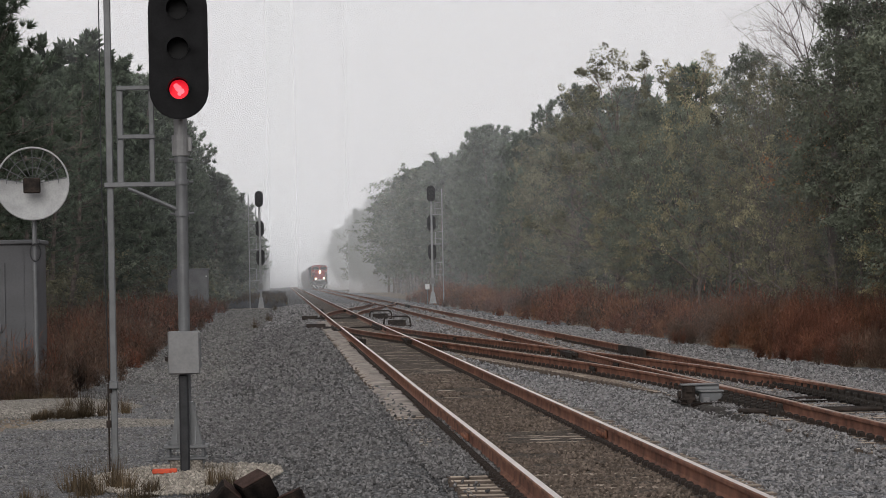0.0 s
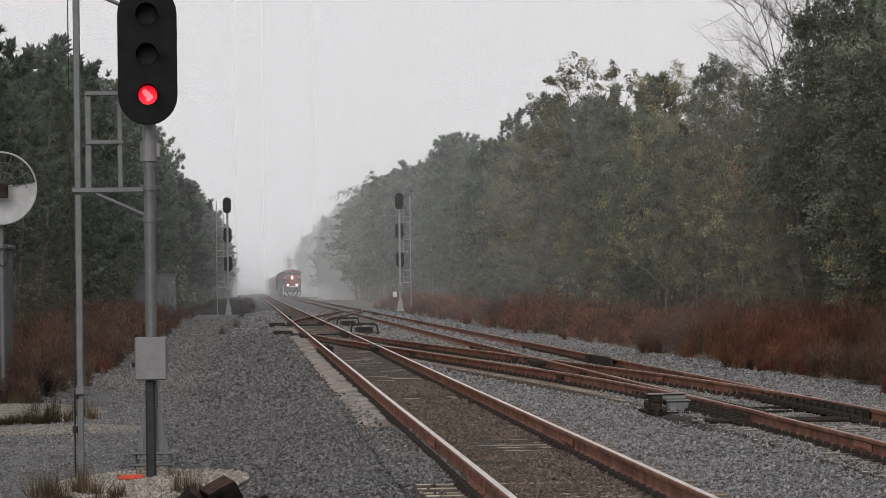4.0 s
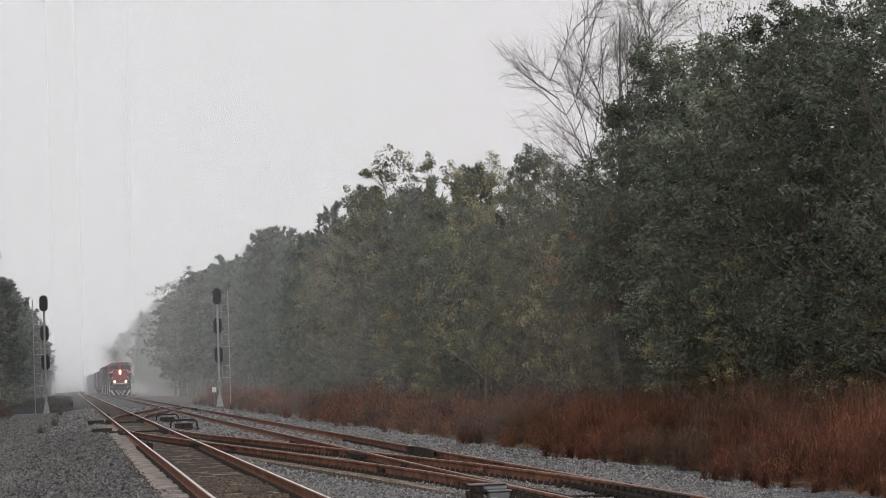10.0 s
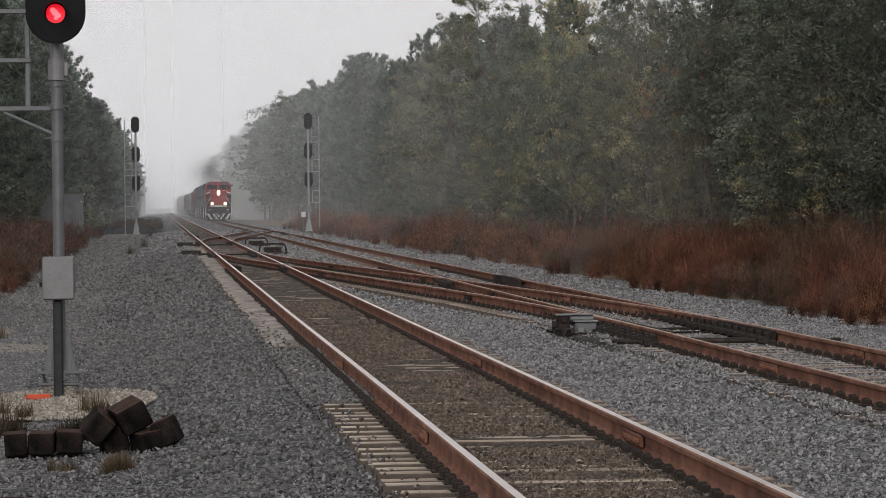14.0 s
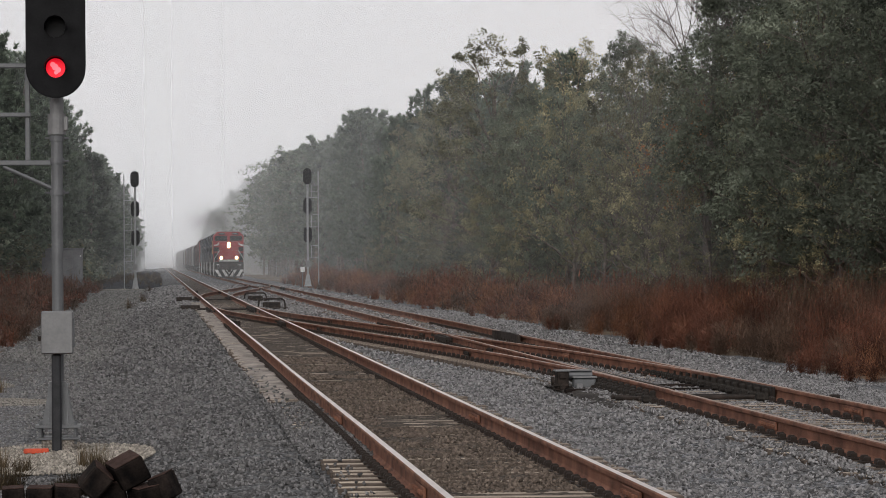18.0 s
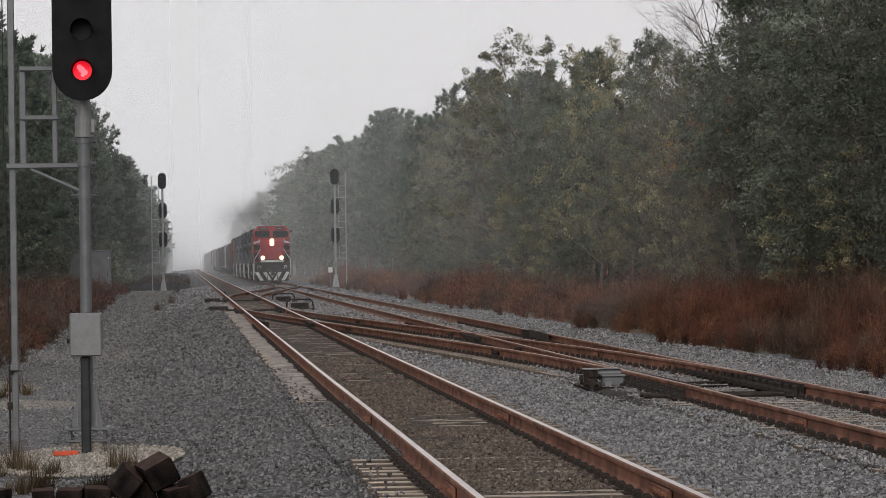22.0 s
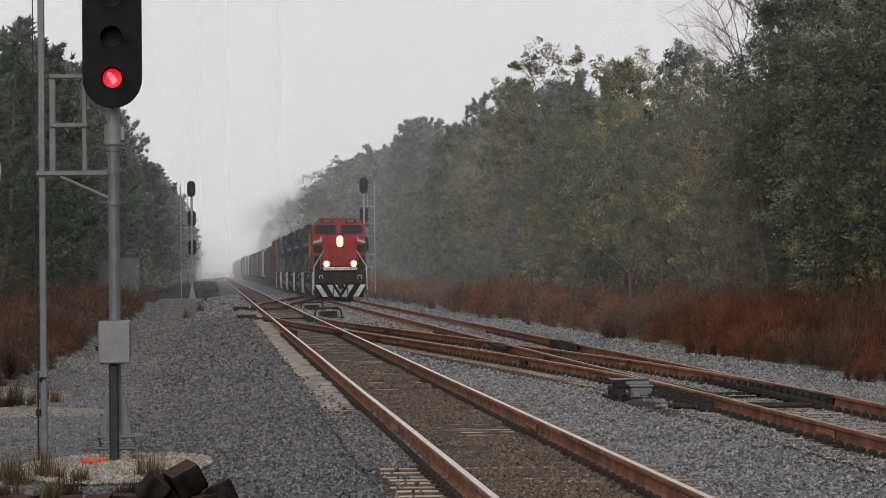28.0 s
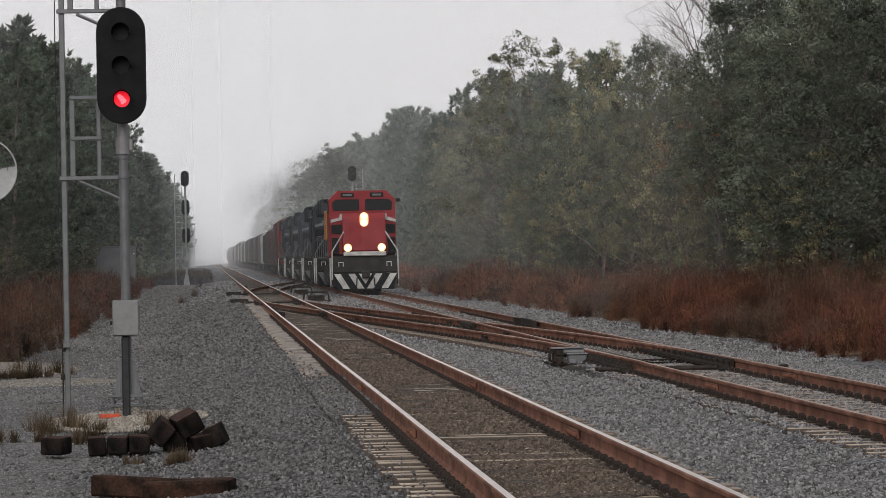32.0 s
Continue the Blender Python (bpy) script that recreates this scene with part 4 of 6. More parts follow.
right = band(2400, 12.4, 18.5, 47.5, 331, 1.5, 3)
clump = wobble(right[:, 0], right[:, 1], 0.22, 2.0)
tall = (1.62 + 1.9 * clump) * np.clip((right[:, 0] - 11.6) / 2.0, 0.45, 1)
patch = wobble(right[:, 0] * 0.6, right[:, 1], 0.16, 6.0) + 0.25 * wobble(right[:, 0], right[:, 1], 0.9, 8.0)
for pick, material, label in ((np.abs(patch) < 0.17, BROOM, "thick red-brown dry broomsedge along the forest edge"), (patch >= 0.17, BROOM_BROWN, "dull brown dead brush among the broomsedge"),
                              (patch <= -0.17, BROOM_TAN, "paler orange-tan grass with seed heads")):
    for near in (True, False):
        q = pick & ((right[:, 1] < 113) == near)
        blades("broomsedge", right[q], 420 if near else 100, tall[q], 1.5, 0.0055 if near else 0.02, material, label, "dry grass", 11, 0.82)
left = band(1050, -10.5, -3.6, 58, 245, 1.3, 5)
left = left[left[:, 0] < -3.3 - 0.002 * left[:, 1]]
left = left[(left[:, 0] / left[:, 1] < -0.021) | (left[:, 1] > 219) | (left[:, 1] < 106)]
patch = wobble(left[:, 0], left[:, 1], 0.2, 6.0)
high = (1.8 + 0.7 * wobble(left[:, 0], left[:, 1], 0.25, 9.0)) * np.clip((-3.0 - left[:, 0]) / 2.2, 0.4, 1.0)
for pick, material, label in ((patch < -0.05, BROOM, "red-brown dry broomsedge beside the service road"), (patch >= -0.05, BROOM_BROWN, "dull brown brush beside the service road")):
    for near in (True, False):
        q = pick & ((left[:, 1] < 106) == near)
        blades("broomsedge", left[q], 300 if near else 110, high[q], 1.7, 0.008 if near else 0.02, material, label, "dry grass", 12, 0.82)


def weed(x, y, tall, per, seed, material=None):
    z = float(bed_height(x, y)) - 0.02
    g = np.random.default_rng(seed)
    roots = np.stack([x + g.normal(0, 0.05, 5), y + g.normal(0, 0.05, 5), np.full(5, z)], 1)
    ob = blades("weed", roots, per, np.full(5, tall), 0.45, 0.006, material or WEED, "dry brown weed growing out of the gravel", "weed", seed)
    del ob["kind"]
    ob["group"] = "weeds in the gravel"


for i, (x, y, h) in enumerate(((-1.75, 33.4, 0.5), (-1.6, 33.0, 0.35), (-0.72, 33.14, 0.42), (-0.6, 32.74, 0.3), (-1.35, 32.47, 0.3), (-0.5, 30.35, 0.25), (-0.95, 29.96, 0.22), (-1.98, 32.87, 0.4),
                               (-2.2, 33.54, 0.45), (-2.9, 54.35, 0.55), (-3.3, 53.82, 0.6), (-3.6, 54.08, 0.5), (-2.6, 53.42, 0.4), (-3.0, 52.75, 0.35), (-1.3, 145.8, 0.7), (-0.75, 169.66, 0.8), (-0.6, 227.99, 0.9))):
    weed(x, y, h, 26, 100 + i)
# fuller tufts round the pads and the timber heap
k = 140
for x, y, h, n in ((-2.28, 31.02, 0.4, 2), (-1.5, 30.62, 0.42, 2), (-0.58, 29.56, 0.5, 5), (-0.92, 29.43, 0.36, 3), (-3.35, 52.49, 0.42, 9), (-3.9, 52.22, 0.4, 6), (-0.52, 25.71, 0.3, 3), (-0.8, 25.85, 0.2, 2), (-4.4, 57.0, 0.6, 6)):
    g = np.random.default_rng(k)
    for i in range(n):
        weed(x + g.normal(0, 0.09 + 0.02 * n), y + g.normal(0, 0.12), h * g.uniform(0.4, 0.85), 40, k)
        k += 1


g = np.random.default_rng(410)
y = rng.uniform(257, 420, 260)
x = g.uniform(-5.6, 0.3, 260)
blades("brush", np.stack([x, y, 0.1 - 0.06 * np.abs(x + 2.2)], 1), 60, g.uniform(0.5, 1.3, 260), 0.9, 0.014, WEED, "dark dead brush on the berm beside the track", "brush", 411, 0.5)


# ---- trees ----
def tapered(path, r0, r1, n=6):
    """A bent tapering limb as arrays of vertices and quads."""
    m = len(path)
    ang = np.arange(n) * 2 * np.pi / n
    d = np.gradient(path, axis=0)
    d /= np.linalg.norm(d, axis=1)[:, None] + 1e-9
    u = np.cross(d, np.array([0.31, 0.87, 0.39]))
    u /= np.linalg.norm(u, axis=1)[:, None] + 1e-9
    w = np.cross(d, u)
    r = np.linspace(r0, r1, m)[:, None, None]
    v = path[:, None, :] + r * (u[:, None, :] * np.cos(ang)[None, :, None] + w[:, None, :] * np.sin(ang)[None, :, None])
    i = np.arange(n)
    f = np.concatenate([np.stack([k * n + i, k * n + (i + 1) % n, (k + 1) * n + (i + 1) % n, (k + 1) * n + i], 1) for k in range(m - 1)])
    return v.reshape(-1, 3), f


class Wood:
    def __init__(self):
        self.v, self.f, self.n = [], [], 0

    def add(self, path, r0, r1, n=6):
        v, f = tapered(np.asarray(path, float), r0, r1, n)
        self.v.append(v)
        self.f.append(f + self.n)
        self.n += len(v)

    def mesh(self, name, material):
        return raw_mesh(name, np.concatenate(self.v), np.concatenate(self.f), material)


def limb(g, start, way, length, bend, steps=6, wander=0.16):
    """Points of a limb that wanders and turns upwards."""
    p, d, out = np.array(start, float), np.array(way, float), []
    for _ in range(steps):
        out.append(p.copy())
        d = d + g.normal(0, wander, 3) + np.array([0, 0, bend])
        d /= np.linalg.norm(d)
        p = p + d * length / (steps - 1)
    return np.array(out)


def leaves(g, centres, radius, per, size, long=1.0, flat=0.7, shell=0.33):
    """Small pointed leaves round clump centres, most of them near the clump's skin and facing out and up."""
    n = len(centres) * per
    d = g.normal(size=(n, 3))
    d /= np.linalg.norm(d, axis=1)[:, None]
    r = np.repeat(radius, per) * g.uniform(0, 1, n) ** shell * g.uniform(0.75, 1.25, n)
    c = np.repeat(centres, per, 0) + d * r[:, None] * np.array([1, 1, flat])
    face = 0.55 * d + np.array([0, 0, 0.5]) + 0.55 * g.normal(size=(n, 3))
    face /= np.linalg.norm(face, axis=1)[:, None]
    a = np.cross(face, g.normal(size=(n, 3)))
    a /= np.linalg.norm(a, axis=1)[:, None] + 1e-9
    b = np.cross(face, a)
    s = size * g.uniform(0.6, 1.25, n)[:, None]
    v = np.stack([c - a * s * long, c + b * s * 0.75, c + a * s * long * 0.8], 1)
    return v.reshape(-1, 3), (3 * np.arange(n)[:, None] + np.arange(3)[None])


def needles(g, centres, ways, per, size, width):
    """Tufts of needles that fan out along their twigs."""
    n = len(centres) * per
    d = np.repeat(ways, per, 0) * 0.75 + np.array([0, 0, 0.3]) + g.normal(size=(n, 3)) * 0.62
    d /= np.linalg.norm(d, axis=1)[:, None]
    c = np.repeat(centres, per, 0) + d * size * 0.12
    b = np.cross(d, g.normal(size=(n, 3)))
    b /= np.linalg.norm(b, axis=1)[:, None] + 1e-9
    s = size * g.uniform(0.65, 1.15, n)[:, None]
    v = np.stack([c - b * width, c + b * width, c + d * s], 1)
    return v.reshape(-1, 3), (3 * np.arange(n)[:, None] + np.arange(3)[None])


def unit(v):
    return np.asarray(v, float) / (np.linalg.norm(v) + 1e-9)


def bare_wood(g, wood, twigs, H):
    """A leafless tree: slim upright leaders with ever finer twigs."""
    trunk = limb(g, (0, 0, -0.3), (0.0, 0.02, 1), H * 0.98, 0.3, 14, 0.03)
    wood.add(trunk, H * 0.0125, 0.025, 8)
    leaders = [(trunk, 5, 16)]
    for i, q in enumerate((6, 6, 7, 7, 8, 8, 9, 10)):
        a, out = 2.9 + 2.4 * i, 0.72 - 0.04 * i
        p = limb(g, trunk[q], (out * math.cos(a), out * math.sin(a), 1), H * (0.42 - 0.02 * i), 0.015, 9, 0.03)
        wood.add(p, 0.045, 0.01, 5)
        leaders.append((p, 2, 9))
    for path, first, count in leaders:
        for i in range(count):
            q = int(g.integers(first, len(path)))
            k = q / (len(path) - 1)
            a = g.uniform(0, 6.28)
            up = unit(path[q] - path[q - 1])
            way = unit(up * g.uniform(0.7, 1.3) + np.array([math.cos(a), math.sin(a), 0.1]))
            b = limb(g, path[q], way, H * g.uniform(0.12, 0.24) * (1.25 - 0.7 * k), 0.02, 7, 0.04)
            twigs.add(b, 0.024, 0.009, 4)
            for e in (2, 3, 3, 4, 4, 5, 5, 6):
                c = limb(g, b[e], unit(unit(b[e] - b[e - 1]) + g.normal(0, 0.55, 3) + np.array([0, 0, 0.1])), H * g.uniform(0.05, 0.1), 0.02, 5, 0.05)
                twigs.add(c, 0.011, 0.006, 3)
                for h in (1, 2, 3, 4):
                    twigs.add(limb(g, c[h], unit(unit(c[h] - c[h - 1]) + g.normal(0, 0.45, 3)), H * g.uniform(0.02, 0.045), 0.05, 3, 0.06), 0.0075, 0.0045, 3)


def broad_crown(g, wood, trunk, H, r, low, lobes, limbs):
    """Leafy lobes at the ends of rising limbs; each lobe is a rounded mass of small clumps, thickest on its upper skin."""
    centres, radii = [], []
    lopsided = g.uniform(0.75, 1.2, 5)
    for i in range(lobes):
        k = (i + g.uniform(0.1, 0.9)) / lobes
        a = 2.39996 * i + g.normal(0, 0.4)
        env = math.sin(math.pi * min(1, 0.2 + 0.76 * k)) ** 0.7
        reach = H * 0.25 * env * g.uniform(0.5, 1.1) * lopsided[int(a * 5 / 6.2832) % 5]
        z = H * (low + (0.97 - low) * k)
        s = min(0.98, (low * 0.8 + (0.97 - low) * k * 0.95)) * (len(trunk) - 1)
        j = min(int(s), len(trunk) - 2)
        start = trunk[j] + (trunk[j + 1] - trunk[j]) * (s - j)
        tip = np.array([trunk[j][0] + math.cos(a) * reach, trunk[j][1] + math.sin(a) * reach, z])
        path = start + (tip - start) * np.linspace(0, 1, 6)[:, None] + g.normal(0, 0.03 * reach + 0.01, (6, 3)) * np.array([0, 1, 1, 1, 1, 0])[:, None]
        if limbs:
            wood.add(path, r * (1.1 - k) * 0.4 + 0.015, 0.012, 4)
        R = H * g.uniform(0.06, 0.125) * (0.65 + 0.45 * env)
        for _ in range(limbs or 7):
            d = g.normal(size=3)
            d[2] = abs(d[2]) * 0.9 - 0.35
            d = unit(d) * np.array([1, 1, 0.85])
            q = g.uniform(0.6, 1.12)
            centres.append(tip + d * R * q)
            radii.append(R * g.uniform(0.26, 0.5))
            if limbs and g.uniform() < 0.25:
                wood.add([path[4], tip + d * R * q], 0.014, 0.006, 3)
                centres.append(tip + d * R * (q + g.uniform(0.15, 0.4)))
                radii.append(R * 0.22)
    return centres, radii


def tree_model(kind, seed, height, leaf, per, clumps, material, bark=None, steps=6, low=0.27, arm=None):
    """One tree: trunk with limbs, and a crown of many small leaves or needle tufts."""
    g = np.random.default_rng(seed)
    wood, centres, radii, ways = Wood(), [], [], []
    H = height
    if kind == "bare":
        twigs = Wood()
        bare_wood(g, wood, twigs, H)
        clumps = 0
    else:
        trunk = limb(g, (0, 0, -0.3), (g.normal(0, 0.03), g.normal(0, 0.03), 1), H * (0.99 if kind == "pine" else 0.82), 0.25, 9, 0.05)
        r = H * 0.0115
        wood.add(trunk, r, r * 0.2, 8)
    if kind == "broad":
        centres, radii = broad_crown(g, wood, trunk, H, r, low, clumps, 12 if steps == 6 else 0)
        clumps = 0
    for i in range(clumps):
        k = (i + g.uniform(0, 1)) / clumps
        a = g.uniform(0, 2 * math.pi)
        if kind == "pine":
            k = low + (1 - low) * k ** 0.85
            reach = H * (0.045 + 0.135 * math.sin(math.pi * min(1, 0.3 + 0.66 * (k - low) / (1 - low)))) * g.uniform(0.5, 1.2)
            rise, bend = 0.1 + 0.7 * k ** 3, 0.07
        else:
            k = 0.05 + 0.85 * k
            reach = H * g.uniform(0.2, 0.42)
            rise, bend = 0.5, 0.1
        s = min(k * (1.0 if kind == "pine" else 1.05), 0.999) * (len(trunk) - 1)
        j = min(int(s), len(trunk) - 2)
        start = trunk[j] + (trunk[j + 1] - trunk[j]) * (s - j)
        way = (math.cos(a), math.sin(a), rise)
        if arm and i >= clumps - 3:
            start, way, reach = trunk[int(arm[0] * 8)] + np.array([0, 0, 0.25 * (i - clumps)]), arm[1], arm[2]
        path = limb(g, start, way, reach, bend, 6, 0.09)
        if steps == 6:
            wood.add(path, (r * (1.05 - k) * 0.5 + 0.012) * 0.55, 0.008, 4)
        if kind == "pine":
            for q in (1, 2, 3, 3, 4, 4, 5, 5):
                side = unit(path[q] - path[q - 1]) + g.normal(0, 0.5, 3) * (q < 5)
                tip = path[q] + unit(side) * g.uniform(0.1, 0.45) * (0.6 + reach * 0.25)
                centres.append(tip)
                ways.append(unit(side))
                if steps == 6 and q > 2:
                    wood.add([path[q], tip], 0.01, 0.005, 3)
            continue
        for q in (2, 3, 4, 5):
            centres.append(path[q] + g.normal(0, 0.15, 3))
            radii.append((0.16 + 0.028 * H) * g.uniform(0.55, 1.2) * (0.75 if q == 5 else 1.0))
    t = thing("tree", pose(0, 0, -500), "", "tree")
    tops = [np.concatenate(wood.v)[:, 2].max()]
    part("trunk", wood.mesh("trunk", bark or BARK), None, t)
    if kind == "bare":
        part("twig_spray", twigs.mesh("twig_spray", bark or BARK), None, t, "fine bare twigs")
        tops.append(np.concatenate(twigs.v)[:, 2].max())
    if ways:
        v, f = needles(g, np.array(centres), np.array(ways), per, leaf, leaf * (0.085 if steps == 6 else 0.22 if leaf < 0.5 else 0.36))
    elif centres:
        v, f = leaves(g, np.array(centres), np.array(radii), per, leaf, 1.0, 0.75)
    if centres:
        part("crown", raw_mesh("crown", v, f, material), None, t)
        tops.append(np.percentile(v[:, 2], 99.7))
    return t, float(max(tops))


def drop_model(t):
    for o in (*t.children_recursive, t):
        bpy.data.objects.remove(o)


MODELS = {
    "pine": [tree_model("pine", 21, 14, 0.3, 32, 74, LEAF_PINE, low=0.36), tree_model("pine", 22, 15, 0.3, 32, 78, LEAF_PINE, low=0.3)],
    "arm_pine": [tree_model("pine", 25, 11, 0.27, 26, 66, LEAF_PINE, low=0.4, arm=(0.66, (1.0, -0.1, 0.12), 3.1))],
    "oak": [tree_model("broad", 31, 11, 0.078, 62, 34, LEAF_DARK, low=0.2), tree_model("broad", 32, 12, 0.078, 62, 38, LEAF_DARK, low=0.14), tree_model("broad", 33, 11, 0.078, 62, 32, LEAF_DARK, low=0.24)],
    "olive": [tree_model("broad", 41, 12, 0.08, 36, 30, LEAF_OLIVE, low=0.16), tree_model("broad", 42, 11, 0.08, 36, 26, LEAF_OLIVE, low=0.2)],
    "yellow": [tree_model("broad", 45, 9, 0.07, 26, 20, LEAF_YELLOW, low=0.18), tree_model("broad", 46, 9, 0.07, 24, 18, LEAF_YELLOW, low=0.2)],
    "rust": [tree_model("broad", 51, 8, 0.07, 9, 9, LEAF_RUST, low=0.5)],
    "bare": [tree_model("bare", 61, 17, 0.1, 0, 0, LEAF_DARK, BARK_PALE)],
    "thin": [tree_model("broad", 65, 13, 0.07, 5, 26, LEAF_YELLOW, BARK_PALE, low=0.4)],
    "far_pine": [tree_model("pine", 71, 15, 0.55, 7, 50, LEAF_PINE, None, 3, 0.2), tree_model("pine", 72, 14, 0.55, 7, 48, LEAF_PINE, None, 3, 0.26)],
    "mid_pine": [tree_model("pine", 75, 14, 0.36, 12, 68, LEAF_PINE, None, 3, 0.14), tree_model("pine", 76, 15, 0.36, 12, 72, LEAF_PINE, None, 3, 0.18)],
    "mid_oak": [tree_model("broad", 85, 12, 0.11, 40, 32, LEAF_DARK, None, 3), tree_model("broad", 86, 11, 0.11, 40, 30, LEAF_OLIVE, None, 3)],
    "far_oak": [tree_model("broad", 81, 13, 0.19, 18, 30, LEAF_DARK, None, 3, 0.14), tree_model("broad", 82, 12, 0.19, 18, 28, LEAF_DARK, None, 3, 0.14)],
    "shrub": [tree_model("shrub", 91, 4, 0.07, 26, 30, LEAF_DARK, None, 3), tree_model("shrub", 92, 4, 0.07, 24, 30, LEAF_OLIVE, None, 3)],
}
LABELS = {"yellow": "young tree with thin yellow-green leaves", "arm_pine": "pine with one long limb reaching over the brush", "mid_oak": "leafy tree inside the forest edge", "mid_pine": "green pine of the forest edge in fog", "pine": "tall green pine with tufted needles in fog", "oak": "dark evergreen broadleaf tree at the forest edge", "olive": "olive-green tree with yellowing autumn leaves",
          "thin": "slender pale tree with sparse olive leaves", "rust": "small tree with rust-red autumn leaves", "bare": "tall leafless tree with fine pale branches", "far_pine": "distant pine fading into fog",
          "far_oak": "distant leafy tree fading into fog", "shrub": "dark leafy shrub under the trees"}
tg = np.random.default_rng(5)
FAR = []


def plant(kind, x, y, h, wide=1.0, turn=None):
    """Plant a tree of height h; those far down the line are joined into woods."""
    base, top = MODELS[kind][int(tg.integers(len(MODELS[kind])))]
    s = (h + 0.4) / top
    m = pose(x, y, -0.42, tg.normal(0, 1.5), tg.normal(0, 1.5), tg.uniform(0, 360) if turn is None else turn) @ Matrix.Diagonal((s * wide, s * wide, s, 1))
    if y > 320 or abs(x - 4.5) > 17.8:
        FAR.append((base, m))
        return
    ob = copy_thing(base, m)
    tagged(ob, LABELS[kind], "tree", {"pine": "pines", "mid_pine": "pines", "far_pine": "distant trees", "far_oak": "distant trees", "shrub": "forest shrubs"}.get(kind, "forest edge trees"))


def far_woods():
    """The deep rows and the far end of the forest, as one mass of trunks and leaves."""
    for name, label in (("trunk", "grey trunks deep in the foggy woods"), ("crown", "massed foliage of the foggy woods")):
        vs, fs, ks, n, mats = [], [], [], 0, []
        for base, m in FAR:
            for o in base.children:
                if not o.name.startswith(name):
                    continue
                me = o.data
                if me.materials[0] not in mats:
                    mats.append(me.materials[0])
                v = np.empty(len(me.vertices) * 3)
                me.vertices.foreach_get("co", v)
                f = np.empty(len(me.loops), dtype=np.int32)
                me.loops.foreach_get("vertex_index", f)
                a = np.array(m)
                v = v.reshape(-1, 3) @ a[:3, :3].T + a[:3, 3]
                f = f.reshape(-1, 4 if name == "trunk" else 3)
                vs.append(v)
                fs.append(f + n)
                ks.append(np.full(len(f), mats.index(me.materials[0])))
                n += len(v)
        ob = new("woods", raw_mesh("woods", np.concatenate(vs), np.concatenate(fs), mats, np.concatenate(ks)))
        tagged(ob, label, "woods", kind="stuff")


def undergrowth(name, x0, x1, y0, y1, n, size, seed, label, per=14):
    """Thick leafy growth between the trunks, lower towards the light."""
    g = np.random.default_rng(seed)
    y = y0 + (y1 - y0) * g.uniform(0, 1, n) ** 1.7
    x = g.uniform(x0, x1, n)
    top = (6.5 + 2.5 * np.sin(y * 0.16) + 1.5 * np.sin(y * 0.43 + 1)) * (0.45 if x1 - x0 < 3 else 1.0)
    z = -0.4 + top * g.uniform(0, 1, n) ** 0.8 * np.where(y > 318, 1.5, 1.0)
    c = np.stack([x, y, z], 1)
    v, f = leaves(g, c, np.full(n, 0.6), per, size, 1.0, 0.8)
    scale = np.repeat(1 + np.clip((c[:, 1] - 133) / 200, 0, 2.4), per * 3)[:, None]
    mid = np.repeat(v.reshape(-1, 3, 3).mean(1), 3, 0)
    v = mid + (v - mid) * scale
    slots = np.repeat((g.uniform(0, 1, n) < 0.15).astype(int), per)
    tagged(new(name, raw_mesh(name, v, f, [LEAF_DARK, LEAF_OLIVE], slots)), label, "undergrowth", kind="stuff")


# forest edge beside the second track: height by distance along the line
EDGE_Y = (60, 80, 95, 106, 122, 138, 154, 164, 179, 199, 225, 265, 331, 437, 636, 1060)
EDGE_H = (11.5, 11.0, 11.3, 9.0, 10.0, 10.5, 9.8, 10.2, 13.0, 13.9, 14.3, 14.9, 16.2, 17.0, 17.5, 17.5)


def edge_height(y):
    return float(np.interp(y, EDGE_Y, EDGE_H))


for kind, x, y, h, wide in (("oak", 18.4, 64.3, 9.4, 1.1), ("oak", 18.9, 70.9, 10.2, 1.05), ("oak", 18.3, 76.6, 9.6, 1.0), ("oak", 19.0, 81.5, 11.2, 1.0),
                            ("oak", 18.4, 86.8, 10.9, 1.0), ("oak", 18.8, 92.3, 9.2, 1.0), ("oak", 18.5, 97.4, 11.7, 0.95), ("oak", 18.9, 102.3, 10.6, 0.95),
                            ("yellow", 17.6, 80.2, 4.6, 1.1), ("yellow", 17.7, 90.8, 4.2, 1.2), ("yellow", 17.6, 101.4, 5.2, 1.0), ("yellow", 17.8, 71.6, 3.8, 1.2)):
    plant(kind, x, y, h, wide)
plant("bare", 17.5, 102.8, 16.1, 1.0)
plant("rust", 17.7, 109.5, 6.9, 0.8)
plant("rust", 18.2, 106.3, 7.3, 0.6)
for kind, x, y, h, wide in (("olive", 18.2, 107.4, 5.6, 1.0), ("yellow", 17.8, 113.3, 6.8, 0.9), ("olive", 18.9, 115.3, 8.8, 0.85), ("olive", 18.4, 121.3, 9.8, 0.8), ("yellow", 17.9, 125.9, 7.5, 0.9), ("oak", 18.9, 131.0, 10.9, 0.8),
                            ("olive", 18.8, 136.5, 10.2, 0.8), ("yellow", 18.2, 141.8, 11.6, 0.75), ("oak", 18.8, 148.5, 9.6, 0.9), ("oak", 18.5, 155.1, 10.2, 0.85), ("oak", 18.9, 161.7, 9.8, 0.9),
                            ("olive", 18.9, 169.0, 11.0, 0.8), ("olive", 18.3, 178.3, 14.3, 1.05), ("yellow", 18.0, 173.6, 5.5, 1.2), ("yellow", 17.9, 156.4, 4.8, 1.1)):
    plant(kind, x, y, h, wide)
y = 62.0
